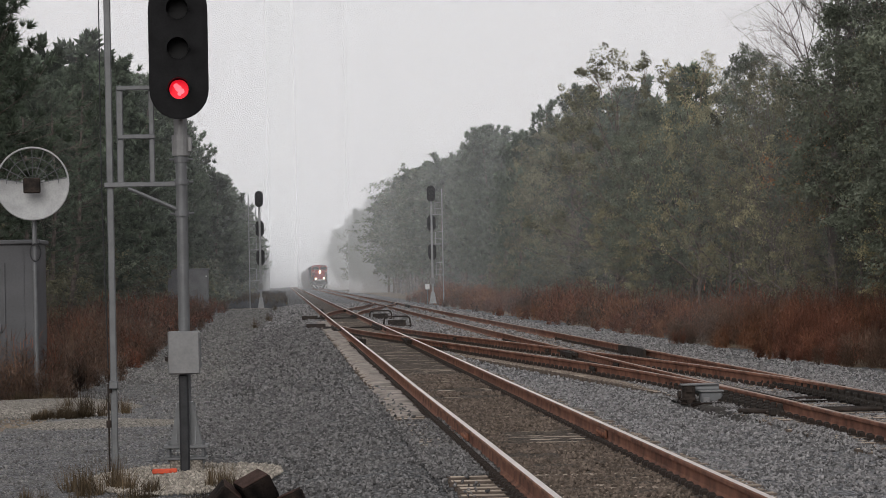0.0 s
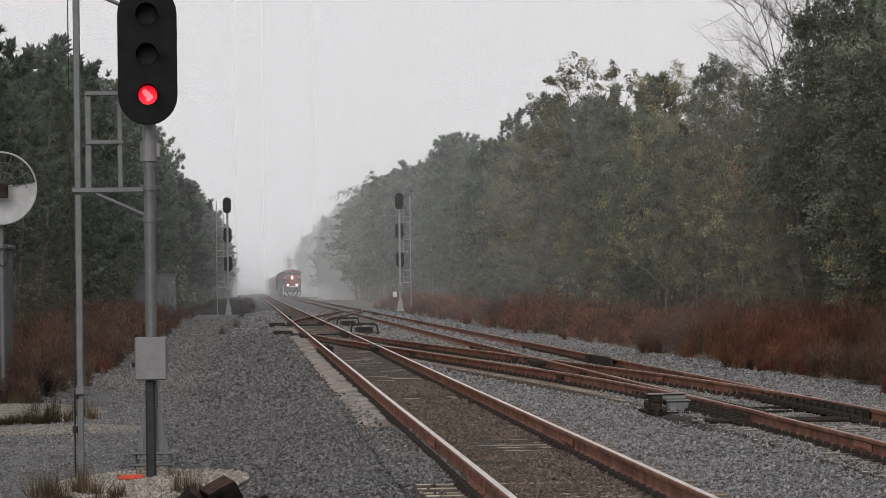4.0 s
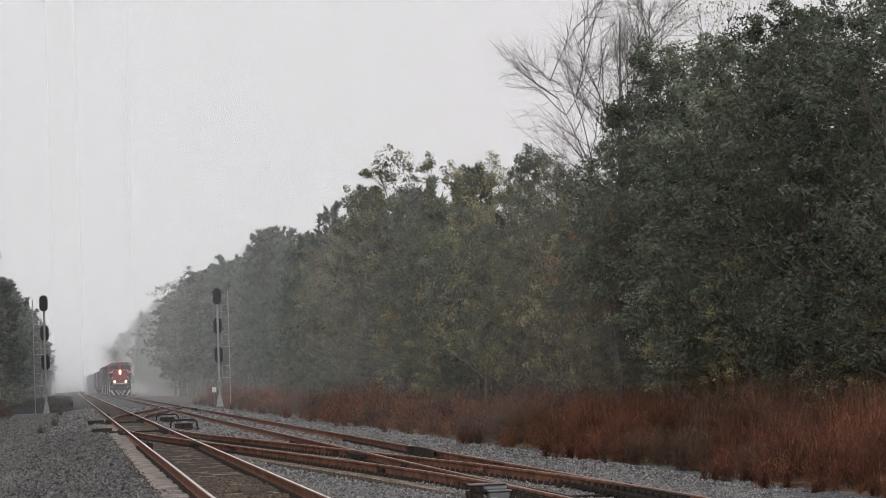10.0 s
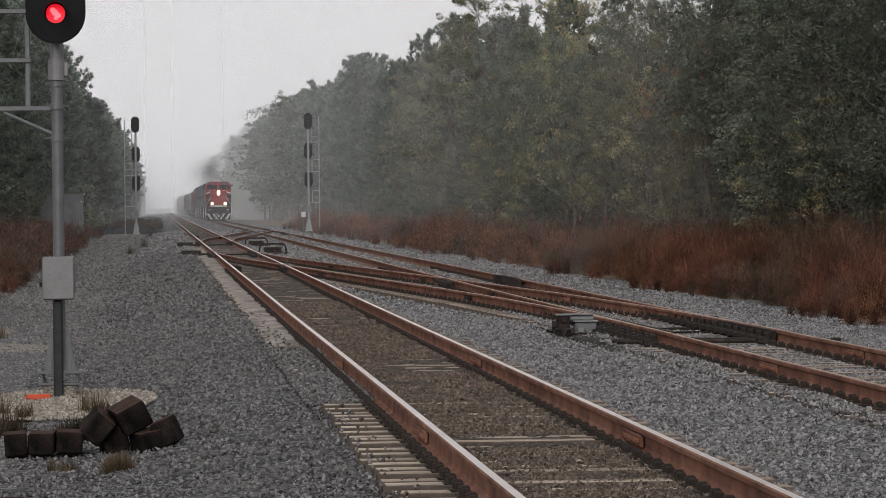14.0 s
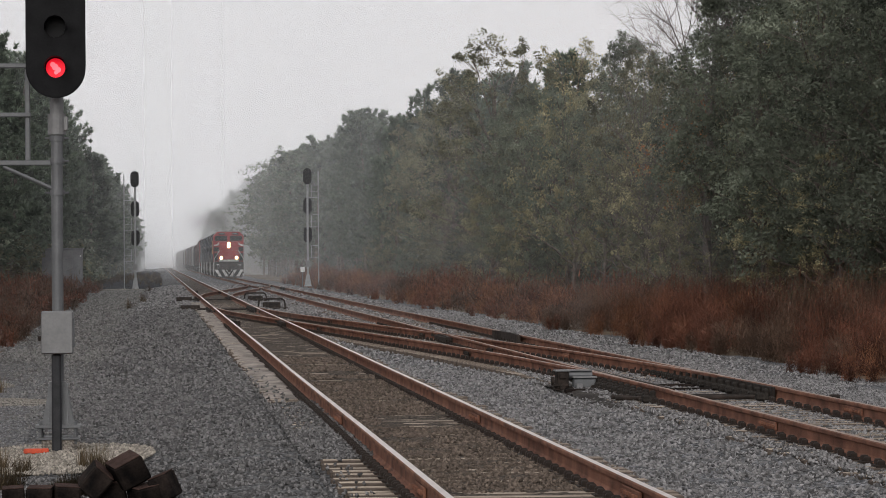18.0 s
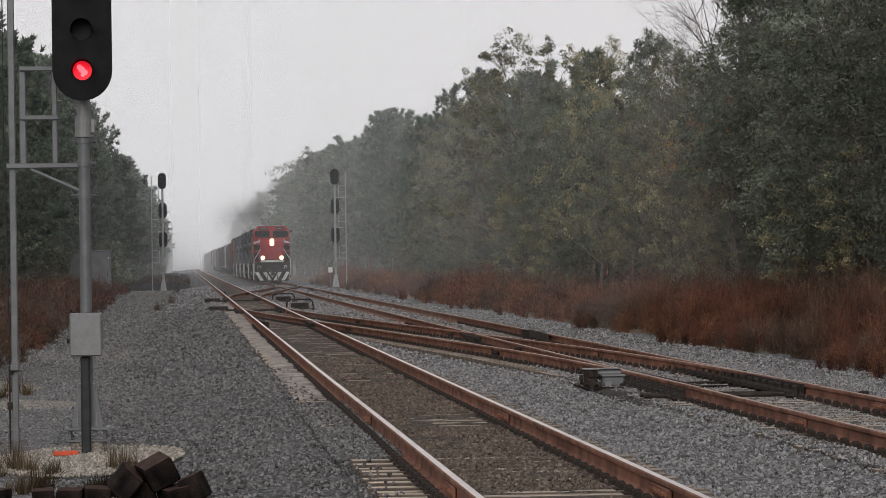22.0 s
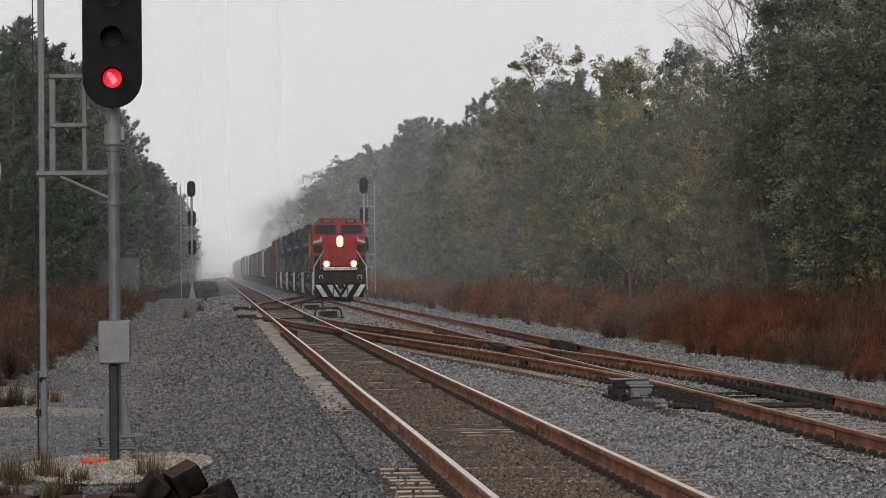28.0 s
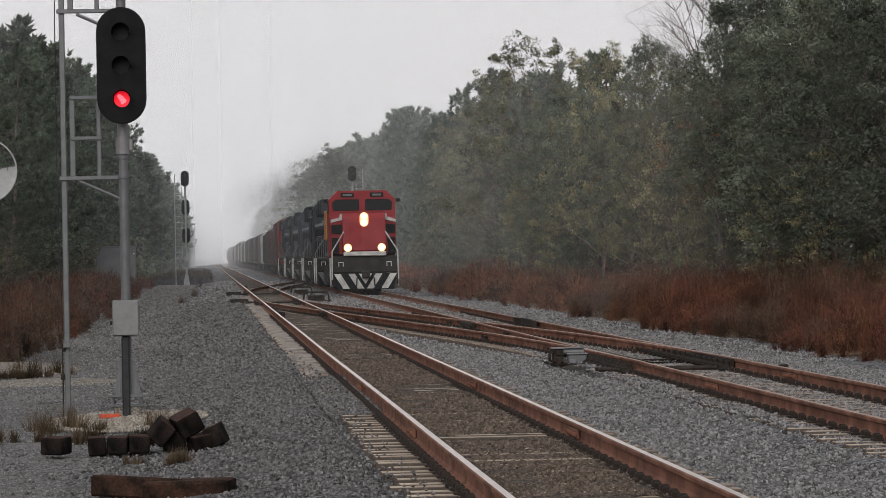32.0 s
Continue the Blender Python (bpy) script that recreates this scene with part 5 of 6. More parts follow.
while y < 170:
    plant("far_oak", 22.2 + tg.uniform(-0.6, 0.8), y + tg.uniform(-1, 1), edge_height(y) * tg.uniform(0.66, 0.95), 1.1)
    plant("far_oak", 25.5 + tg.uniform(-0.8, 0.8), y + tg.uniform(-1.5, 1.5), edge_height(y) * tg.uniform(0.85, 1.1), 1.25)
    if tg.uniform() < 0.4:
        plant("shrub", 18.2 + tg.uniform(-0.6, 0.8), y + tg.uniform(-1, 1), tg.uniform(2.0, 3.6), 1.1)
    y += tg.uniform(4.6, 6.8)
for x, y, h in ((17.7, 77.5, 8.5), (17.9, 83.8, 9.5), (17.6, 93.3, 9.0), (17.8, 116.0, 9.2), (17.9, 67.6, 8.0), (17.7, 99.1, 8.4)):
    plant("thin", x, y, h, 0.55)
plant("thin", 20.0, 94.8, 13.6, 0.7)
plant("thin", 20.4, 87.5, 12.4, 0.7)
plant("thin", 20.4, 100.1, 13.8, 0.6)
y = 188.0
while y < 345:
    plant(("pine" if y < 219 else "mid_pine") if tg.uniform() < 0.75 or y > 265 else "olive", 18.4 + tg.uniform(-0.6, 1.2), y, edge_height(y) * tg.uniform(0.84, 1.02), 0.9)
    plant("far_pine", 22.5 + tg.uniform(-1, 1.5), y + tg.uniform(-2, 2), edge_height(y) * tg.uniform(0.9, 1.05), 1.1)
    if y < 252:
        plant("shrub", 17.6 + tg.uniform(-0.6, 0.6), y, tg.uniform(2.5, 4.0), 1.4)
    y += tg.uniform(5.2, 8.0)
while y < 1150:
    for x in (17.5, 21.5):
        plant("far_pine" if tg.uniform() < 0.6 else "far_oak", x + tg.uniform(-0.8, 1.5), y + tg.uniform(-2, 2), edge_height(y) * tg.uniform(0.85, 1.0), 1.25)
    y += tg.uniform(6.5, 10) * (1 + (y - 345) / 700)

# pines beyond the service road
LEFT_Y = (80, 126, 152, 186, 232, 345, 477, 742, 1060)
LEFT_H = (9.6, 10.8, 12.8, 15.0, 16.3, 17.6, 18.0, 18.0, 18.0)
y = 82.0
while y < 311:
    h = float(np.interp(y, LEFT_Y, LEFT_H))
    plant("pine" if y < 152 else "mid_pine", -9.2 + tg.uniform(-0.6, 0.8), y, h * tg.uniform(0.88, 1.0))
    plant("far_pine", -12.6 + tg.uniform(-1, 1), y + tg.uniform(-2, 2), h * tg.uniform(0.95, 1.1), 1.1)
    plant("shrub", -9.0 + tg.uniform(-0.6, 0.4), y + tg.uniform(-2, 2), tg.uniform(2.5, 4.5), 1.4)
    y += tg.uniform(5.2, 8.4)
while y < 1150:
    for x in (-7.0, -10.5):
        plant("far_pine", x + tg.uniform(-0.8, 0.8), y + tg.uniform(-2, 2), float(np.interp(y, LEFT_Y, LEFT_H)) * 0.8 * tg.uniform(0.85, 1.0), 1.2)
    y += tg.uniform(9, 13) * (1 + (y - 400) / 700)
plant("arm_pine", -8.6, 89.5, 10.6, 1.0, 0.0)
plant("pine", -9.8, 87.5, 9.8)
far_woods()
undergrowth("undergrowth", 26.5, 38.0, 53, 663, 3600, 0.34, 34, "deep shaded thicket far inside the woods", 12)
undergrowth("undergrowth", -27.0, -16.5, 66, 663, 2400, 0.34, 35, "deep shaded thicket beyond the pines", 12)
undergrowth("undergrowth", 20.2, 27.0, 58, 1060, 5200, 0.12, 31, "dark tangled undergrowth inside the woods", 26)
undergrowth("undergrowth", -8.0, -5.6, 252, 1190, 1500, 0.2, 33, "dark brush crowding the line in the fog")
undergrowth("undergrowth", -17.0, -10.5, 77, 1060, 2800, 0.15, 32, "dark tangled undergrowth beyond the service road", 24)
for kinds in MODELS.values():
    for m, top in kinds:
        drop_model(m)


# ---- train paint ----
def paint(name, c, rough=0.45, vary=0.2):
    return mat(name, c, rough, vary=vary, scale=1.2, fine=20, spec=0.2, tint=[x * 0.9 + 0.008 for x in c])


LOCO_RED = paint("faded red loco paint", (0.22, 0.012, 0.016))
LOCO_DARK = paint("dark blue-black loco paint", (0.02, 0.022, 0.03))
LOCO_BLUE = paint("dark blue loco paint", (0.017, 0.022, 0.036))
LOCO_AMBER = paint("amber loco paint", (0.4, 0.17, 0.05))
UNDER = mat("grimy underframe", (0.026, 0.022, 0.02), 0.8, vary=0.4, scale=2, fine=25, bump=0.2)
CAR_BROWN = paint("oxide brown freight paint", (0.055, 0.027, 0.024), 0.7, 0.3)
CAR_RED = paint("red freight paint", (0.2, 0.035, 0.032), 0.6, 0.25)
CAR_GREY = paint("grey freight paint", (0.085, 0.085, 0.09), 0.7, 0.3)
CAR_BLACK = paint("black freight paint", (0.025, 0.023, 0.024), 0.7, 0.3)
CAR_WHITE = paint("dirty white freight paint", (0.3, 0.295, 0.285), 0.6, 0.2)
TRIM = mat("grimy white trim paint", (0.42, 0.41, 0.4), 0.6, vary=0.3, scale=3, fine=30)
GLASS = mat("dark cab glass", (0.008, 0.009, 0.01), 0.2, vary=0.1, spec=0.25)


def bogie(parent, y, axles=3, gauge=HALF):
    """A truck with side frames, wheels and axles, y along the train."""
    span = 1.7 * (axles - 1) if axles == 3 else 1.75
    b = part("truck", Shape().box(-1.02, y, 0.72, 0.16, span + 1.3, 0.34, 0.04).box(1.02, y, 0.72, 0.16, span + 1.3, 0.34, 0.04).box(0, y, 0.72, 2.0, 0.5, 0.3, 0.04), UNDER, parent)
    for i in range(axles):
        yy = y - span / 2 + span * i / (axles - 1)
        part("axle", Shape().rod((-0.95, yy, 0.69), (0.95, yy, 0.69), 0.09, 8), UNDER, b)
        for s in (-1, 1):
            part("wheel", Shape().rod((s * 0.69, yy, 0.69), (s * 0.82, yy, 0.69), 0.5, 20), UNDER, b)
            part("journal_box", Shape().box(s * 1.12, yy, 0.69, 0.1, 0.34, 0.3, 0.03), UNDER, b)


def locomotive(lead, body, side, label):
    """A six-axle diesel; its nose at y 0, its length along +y."""
    t = thing("locomotive", Matrix(), label, "locomotive", "train")
    L = 22.0
    trim = TRIM if lead else GALV
    part("deck", Shape().box(0, L / 2, 1.72, 3.0, L - 1.2, 0.2, 0.03), UNDER, t)
    part("fuel_tank", Shape().slab([(-1.4, 0.55), (-1.1, 0.35), (1.1, 0.35), (1.4, 0.55), (1.4, 1.4), (-1.4, 1.4)], 8.2, 14.2), UNDER, t)
    bogie(t, 4.4)
    bogie(t, L - 4.4)
    # nose and pilot
    nose = part("nose", Shape().side([(0.75, 1.95), (0.62, 2.1), (0.72, 3.55), (1.0, 3.78), (2.7, 3.9), (2.7, 1.9)], -0.98, 0.98), body, t, "sloped short nose")
    part("headlight_case", Shape().box(0, 0.74, 3.5, 0.34, 0.2, 0.52, 0.04), body, nose)
    part("nose_door", Shape().box(-0.42, 0.655, 2.75, 0.55, 0.03, 1.3, 0.01), body, nose)
    for s in (-1, 1):
        part("nose_shoulder", Shape().side([(1.5, 1.95), (1.45, 3.55), (1.7, 3.62), (2.7, 3.62), (2.7, 1.95)], s * 0.98, s * 1.5), body, nose)
        part("side_recess", Shape().box(s * 1.22, 1.43, 3.08, 0.5, 0.03, 0.42, 0.02), BLACK, nose, "black recessed panel")
        part("side_recess", Shape().box(s * 1.3, 1.43, 2.3, 0.34, 0.03, 0.75, 0.02), BLACK, nose, "black recessed panel")
        part("wing_stripe", Shape().slab([(s * 0.98, 3.5), (s * 1.5, 3.38), (s * 1.5, 3.5), (s * 1.12, 3.62), (s * 1.06, 3.78), (s * 0.95, 3.78)], 1.38, 1.42), trim, nose, "pale wing stripe")
    cab = part("cab", Shape().slab([(-1.53, 3.5), (1.53, 3.5), (1.53, 4.45), (1.12, 4.86), (-1.12, 4.86), (-1.53, 4.45)], 2.3, 5.4).slab([(-1.5, 1.8), (1.5, 1.8), (1.53, 3.52), (-1.53, 3.52)], 2.6, 5.4), body, t, "wide cab")
    for s in (-1, 1):
        part("windshield", Shape().slab([(s * 0.18, 3.98), (s * 1.32, 3.98), (s * 1.36, 4.3), (s * 1.2, 4.42), (s * 0.18, 4.42)], 2.27, 2.29), GLASS, cab, "dark windshield")
        part("window_gasket", Shape().tube([(s * 0.16, 2.275, 3.96), (s * 1.34, 2.275, 3.96), (s * 1.38, 2.275, 4.3), (s * 1.21, 2.275, 4.44), (s * 0.16, 2.275, 4.44), (s * 0.16, 2.275, 3.96)], 0.02, 5), BLACK, cab)
        board = part("number_board", Shape().box(s * 0.68, 2.27, 4.66, 0.62, 0.05, 0.2, 0.02), BLACK, cab, "black number board")
        part("number_bars", Shape().box(s * 0.68, 2.24, 4.66, 0.42, 0.012, 0.09, 0.004), GALV, board)
        part("side_window", Shape().box(s * 1.535, 3.9, 4.1, 0.02, 1.6, 0.5, 0.008), GLASS, cab)
        part("mirror", Shape().box(s * 1.68, 2.6, 4.4, 0.2, 0.04, 0.16, 0.01).rod((s * 1.53, 2.6, 4.45), (s * 1.62, 2.6, 4.45), 0.015, 5), BLACK, cab)
        lamp = part("ditch_light", Shape().rod((s * 0.775, 0.428, 2.21), (s * 0.775, 0.58, 2.21), 0.2, 18), UNDER, t, "ditch light housing")
        part("lens", Shape().rod((s * 0.775, 0.405, 2.21), (s * 0.775, 0.43, 2.21), 0.13, 18), LAMP if lead else LENS, lamp, "lit headlight" if lead else "")
        if lead:
            # added glowing ring: the halo of the ditch light as a solid disc
            part("bowl", Shape().rod((s * 0.775, 0.41, 2.21), (s * 0.775, 0.425, 2.21), 0.19, 18), LAMP_HALO, lamp, "amber glowing ring standing in for the lamp halo")
        rail_pts = [(s * 0.95, 0.5, 2.95), (s * 1.5, 0.35, 2.05), (s * 1.52, 0.3, 0.75)]
        part("handrail", Shape().tube(rail_pts, 0.032, 6), trim, t, "bent front handrail")
        for k in range(6):
            part("stanchion", Shape().rod((s * 1.5, 5.8 + k * 2.9, 1.8), (s * 1.5, 5.8 + k * 2.9, 2.85), 0.02, 5), GALV, t)
        part("handrail", Shape().rod((s * 1.5, 5.8, 2.85), (s * 1.5, 20.6, 2.85), 0.02, 5), GALV, t, "grey walkway rail")
        for k, yy in enumerate((1.35, 20.9)):
            steps = part("steps", Shape().box(s * 1.42, yy, 0.75, 0.22, 0.7, 0.04, 0.01).box(s * 1.42, yy, 1.08, 0.22, 0.7, 0.04, 0.01).box(s * 1.42, yy, 1.4, 0.22, 0.7, 0.04, 0.01).box(s * 1.5, yy - 0.36, 1.05, 0.05, 0.05, 1.1, 0.01), UNDER, t)
            part("step_edge", Shape().tube([(s * 1.54, yy + 0.36, 1.75), (s * 1.54, yy + 0.36, 1.0), (s * 1.52, yy + 0.3, 0.6), (s * 1.46, yy + 0.1, 0.42)], 0.04, 6), TRIM, steps, "curved pale step edging")
            part("step_panel", Shape().side([(yy - 0.3, 0.45), (yy + 0.2, 0.4), (yy + 0.36, 1.3), (yy + 0.1, 1.3)], s * 1.53, s * 1.56), TRIM, steps, "pale step panel")
    for z in (3.36, 3.64):
        part("headlight", Shape().rod((0, 0.615, z), (0, 0.64, z), 0.13, 18), LAMP if lead else LENS, nose, "lit headlight" if lead else "dark headlight")
    part("anticlimber", Shape().box(0, 0.4, 1.93, 1.95, 0.3, 0.2, 0.03), trim, t, "pale anticlimber bar")
    part("end_sheet", Shape().box(0, 0.5, 1.45, 3.0, 0.12, 0.75, 0.03), UNDER, t, "dark grimy end sheet")
    part("coupler", Shape().box(0, 0.1, 0.98, 0.34, 0.7, 0.36, 0.06).box(0.12, -0.28, 0.98, 0.14, 0.2, 0.3, 0.04), UNDER, t)
    for s in (-1, 1):
        part("air_hose", Shape().tube([(s * 0.35, 0.3, 1.0), (s * 0.4, 0.1, 0.75), (s * 0.42, 0.15, 0.45)], 0.03, 6), RUBBER, t)
        part("grab_iron", Shape().tube([(s * 1.2, 0.42, 1.35), (s * 1.2, 0.36, 1.55), (s * 1.0, 0.36, 1.55), (s * 1.0, 0.42, 1.35)], 0.018, 5), WHITE, t)
    plow = part("plow", Shape().slab([(-1.45, 1.05), (-1.3, 0.3), (1.3, 0.3), (1.45, 1.05)], 0.2, 0.4), BLACK, t, "black pilot plow")
    for s in (-1, 1):
        for x0 in (1.44, 0.78):
            part("stripe", Shape().slab([(s * x0, 1.02), (s * (x0 - 0.3), 1.02), (s * (x0 - 0.72), 0.34), (s * (x0 - 0.42), 0.34)], 0.17, 0.2), trim, plow, "pale diagonal stripe")
    part("stripe", Shape().slab([(-0.3, 1.02), (0.3, 1.02), (0.0, 0.55)], 0.17, 0.2), WHITE, plow, "white pointed stripe")
    if lead:
        # added glowing surround: halo of the headlight pair as a plate
        part("headlight_bowl", Shape().slab(stadium(0.4, 0.66, 3.17), 0.618, 0.628), LAMP_HALO, nose, "amber glowing surround standing in for the headlight halo")
    # long hood
    hood = part("long_hood", Shape().slab([(-0.92, 1.8), (0.92, 1.8), (0.92, 4.3), (0.7, 4.6), (-0.7, 4.6), (-0.92, 4.3)], 5.4, 20.9), side, t, "long engine hood")
    for k in range(10):
        for s in (-1, 1):
            part("hood_door", Shape().box(s * 0.93, 6.3 + k * 1.4, 2.9, 0.03, 1.2, 1.7, 0.01), side, hood)
    for yy, w, h in ((6.6, 1.7, 0.35), (16.0, 3.0, 0.8), (18.8, 3.0, 0.8)):
        part("radiator", Shape().box(0, yy, 4.45 - h / 2 + 0.25, w, 2.4, h, 0.05), side, hood)
    for yy in (8.6, 10.2, 16.0, 18.8):
        part("roof_fan", Shape().rod((0, yy, 4.6), (0, yy, 4.76), 0.6, 20), UNDER, hood)
    part("exhaust_stack", Shape().box(0, 12.2, 4.7, 0.5, 1.0, 0.25, 0.03), UNDER, hood)
    part("horn", Shape().rod((0.2, 5.6, 4.9), (0.2, 5.1, 4.92), 0.05, 8, 0.1), GALV, cab)
    part("electrical_cabinet", Shape().box(-1.31, 6.9, 3.3, 0.5, 3.0, 1.4, 0.03).box(1.31, 6.9, 3.3, 0.5, 3.0, 1.4, 0.03), LOCO_AMBER if lead else side, t, "amber electrical cabinet" if lead else "")
    return t


def boxcar(colour, L, h, label, kind="boxcar", end=None):
    t = thing(kind, Matrix(), label, "freight car", "train")
    part("underframe", Shape().box(0, L / 2, 1.15, 2.6, L - 0.6, 0.25, 0.03), UNDER, t)
    part("car_body", Shape().slab([(-1.5, 1.2), (1.5, 1.2), (1.5, h - 0.25), (1.2, h), (-1.2, h), (-1.5, h - 0.25)], 0.4, L - 0.4), colour, t)
    for s in (-1, 1):
        for k in range(int(L / 1.1)):
            part("side_post", Shape().box(s * 1.53, 0.9 + k * 1.1, (1.3 + h) / 2 - 0.1, 0.07, 0.1, h - 1.6, 0.015), colour, t)
        ladder = part("ladder", Shape().box(s * 1.56, 0.5, 2.4, 0.04, 0.05, 2.0, 0.01).box(s * 1.16, 0.36, 2.4, 0.05, 0.04, 2.0, 0.01), UNDER, t)
        for k in range(5):
            part("rung", Shape().rod((s * 1.16, 0.36, 1.6 + k * 0.38), (s * 1.56, 0.36, 1.6 + k * 0.38), 0.015, 5), UNDER, ladder)
    part("end_rib", Shape().box(0, 0.37, h * 0.45, 2.8, 0.06, 0.12, 0.02).box(0, 0.37, h * 0.6, 2.8, 0.06, 0.12, 0.02).box(0, 0.37, h * 0.75, 2.8, 0.06, 0.12, 0.02), colour, t)
    if end:
        part("end_panel", Shape().slab([(-1.49, 1.25), (1.49, 1.25), (1.49, h - 0.27), (1.19, h - 0.02), (-1.19, h - 0.02), (-1.49, h - 0.27)], 0.36, 0.398), end, t, "red end panel")
        part("corner_post", Shape().box(-1.5, 0.7, h / 2 + 0.5, 0.1, 1.3, h - 1.6, 0.01), end, t, "red corner panel")
    part("roof_walk", Shape().box(0, L / 2, h + 0.06, 0.6, L - 1.2, 0.05, 0.01), GALV, t)
    part("coupler", Shape().box(0, 0.0, 0.98, 0.3, 0.9, 0.3, 0.05), UNDER, t)
    bogie(t, 2.2, 2)
    bogie(t, L - 2.2, 2)
    return t


def hopper(colour, L, h, label):
    t = boxcar(colour, L, h, label, "hopper_car")
    for k in range(3):
        y0 = 3.6 + k * (L - 7.2) / 3
        part("hopper_chute", Shape().side([(y0, 1.2), (y0 + (L - 7.2) / 3 - 0.3, 1.2), (y0 + (L - 7.2) / 6 + 0.2, 0.5), (y0 + (L - 7.2) / 6 - 0.4, 0.5)], -1.1, 1.1), colour, t)
    for k in range(4):
        part("hatch", Shape().rod((0, 2.2 + k * (L - 4.4) / 3, h), (0, 2.2 + k * (L - 4.4) / 3, h + 0.14), 0.45, 14), colour, t)
    return t


def distant_car(colour, L, h, label):
    """A car of the train's long tail: body with posts, roof, frame and trucks."""
    t = thing("freight_car", Matrix(), label, "freight car", "train")
    part("underframe", Shape().box(0, L / 2, 1.15, 2.6, L - 0.6, 0.25, 0.03), UNDER, t)
    body = Shape().slab([(-1.5, 1.2), (1.5, 1.2), (1.5, h - 0.25), (1.2, h), (-1.2, h), (-1.5, h - 0.25)], 0.4, L - 0.4)
    for k in range(12):
        for s in (-1, 1):
            body.box(s * 1.53, 1.0 + k * (L - 2) / 11, h / 2 + 0.5, 0.07, 0.1, h - 1.6, 0.015)
    part("car_body", body, colour, t)
    part("roof_walk", Shape().box(0, L / 2, h + 0.06, 0.6, L - 1.2, 0.05, 0.01), GALV, t)
    for y in (2.2, L - 2.2):
        part("truck", Shape().box(-0.9, y, 0.65, 0.3, 2.6, 0.5, 0.05).box(0.9, y, 0.65, 0.3, 2.6, 0.5, 0.05).box(0, y, 0.7, 1.9, 0.5, 0.3, 0.03), UNDER, t)
        for e in (-0.9, 0.9):
            part("wheelset", Shape().rod((-0.82, y + e, 0.69), (-0.69, y + e, 0.69), 0.5, 16).rod((0.69, y + e, 0.69), (0.82, y + e, 0.69), 0.5, 16).rod((-0.7, y + e, 0.69), (0.7, y + e, 0.69), 0.08, 8), UNDER, t)
    part("coupler", Shape().box(0, 0.0, 0.98, 0.3, 0.9, 0.3, 0.05), UNDER, t)
    return t


TRAIN = []
along = 0.0
for build, length in ((lambda: locomotive(True, LOCO_RED, LOCO_DARK, "red diesel locomotive with lit headlights and striped plow"), 22.6),
                      (lambda: locomotive(False, LOCO_DARK, LOCO_DARK, "dark diesel locomotive coupled behind the leader"), 22.6),
                      (lambda: locomotive(False, LOCO_BLUE, LOCO_BLUE, "dark blue diesel locomotive in the train"), 22.6),
                      (lambda: locomotive(False, LOCO_DARK, LOCO_DARK, "dark diesel locomotive in the train"), 22.6),
                      (lambda: locomotive(False, LOCO_BLUE, LOCO_DARK, "dark diesel locomotive with a blue cab in the train"), 22.6),
                      (lambda: boxcar(CAR_BROWN, 17.5, 4.9, "tall brown boxcar with a red end behind the locomotives", "boxcar", CAR_RED), 18.4),
                      (lambda: hopper(CAR_BROWN, 16.5, 4.4, "brown covered hopper car behind the red boxcar"), 17.4),
                      (lambda: boxcar(CAR_BROWN, 17.5, 4.5, "oxide brown boxcar among the freight cars"), 18.4),
                      (lambda: hopper(CAR_BLACK, 15.5, 4.3, "black hopper car behind the boxcars"), 16.4),
                      (lambda: boxcar(CAR_WHITE, 16.5, 4.4, "dirty white boxcar in fog"), 17.4),
                      (lambda: hopper(CAR_GREY, 16.5, 4.5, "grey covered hopper car in fog"), 17.4),
                      (lambda: boxcar(CAR_BROWN, 17.5, 4.5, "brown boxcar fading into fog"), 18.4),
                      (lambda: hopper(CAR_GREY, 16.5, 4.5, "grey covered hopper car in fog"), 17.4),
                      (lambda: boxcar(CAR_BROWN, 17.5, 4.5, "brown boxcar fading into fog"), 18.4),
                      (lambda: hopper(CAR_BLACK, 16.5, 4.4, "black hopper car fading into fog"), 17.4),
                      (lambda: boxcar(CAR_GREY, 17.5, 4.5, "grey boxcar fading into fog"), 18.4)):
    TRAIN.append((build(), along))
    along += length
cg = np.random.default_rng(77)
for k in range(30):
    colour, word = ((CAR_BROWN, "brown"), (CAR_GREY, "grey"), (CAR_BLACK, "black"), (CAR_BROWN, "brown"), (CAR_WHITE, "dirty white"))[int(cg.integers(5))]
    TRAIN.append((distant_car(colour, 16.6, float(cg.uniform(4.2, 4.9)), word + " freight car almost lost in the fog"), along))
    along += 17.5


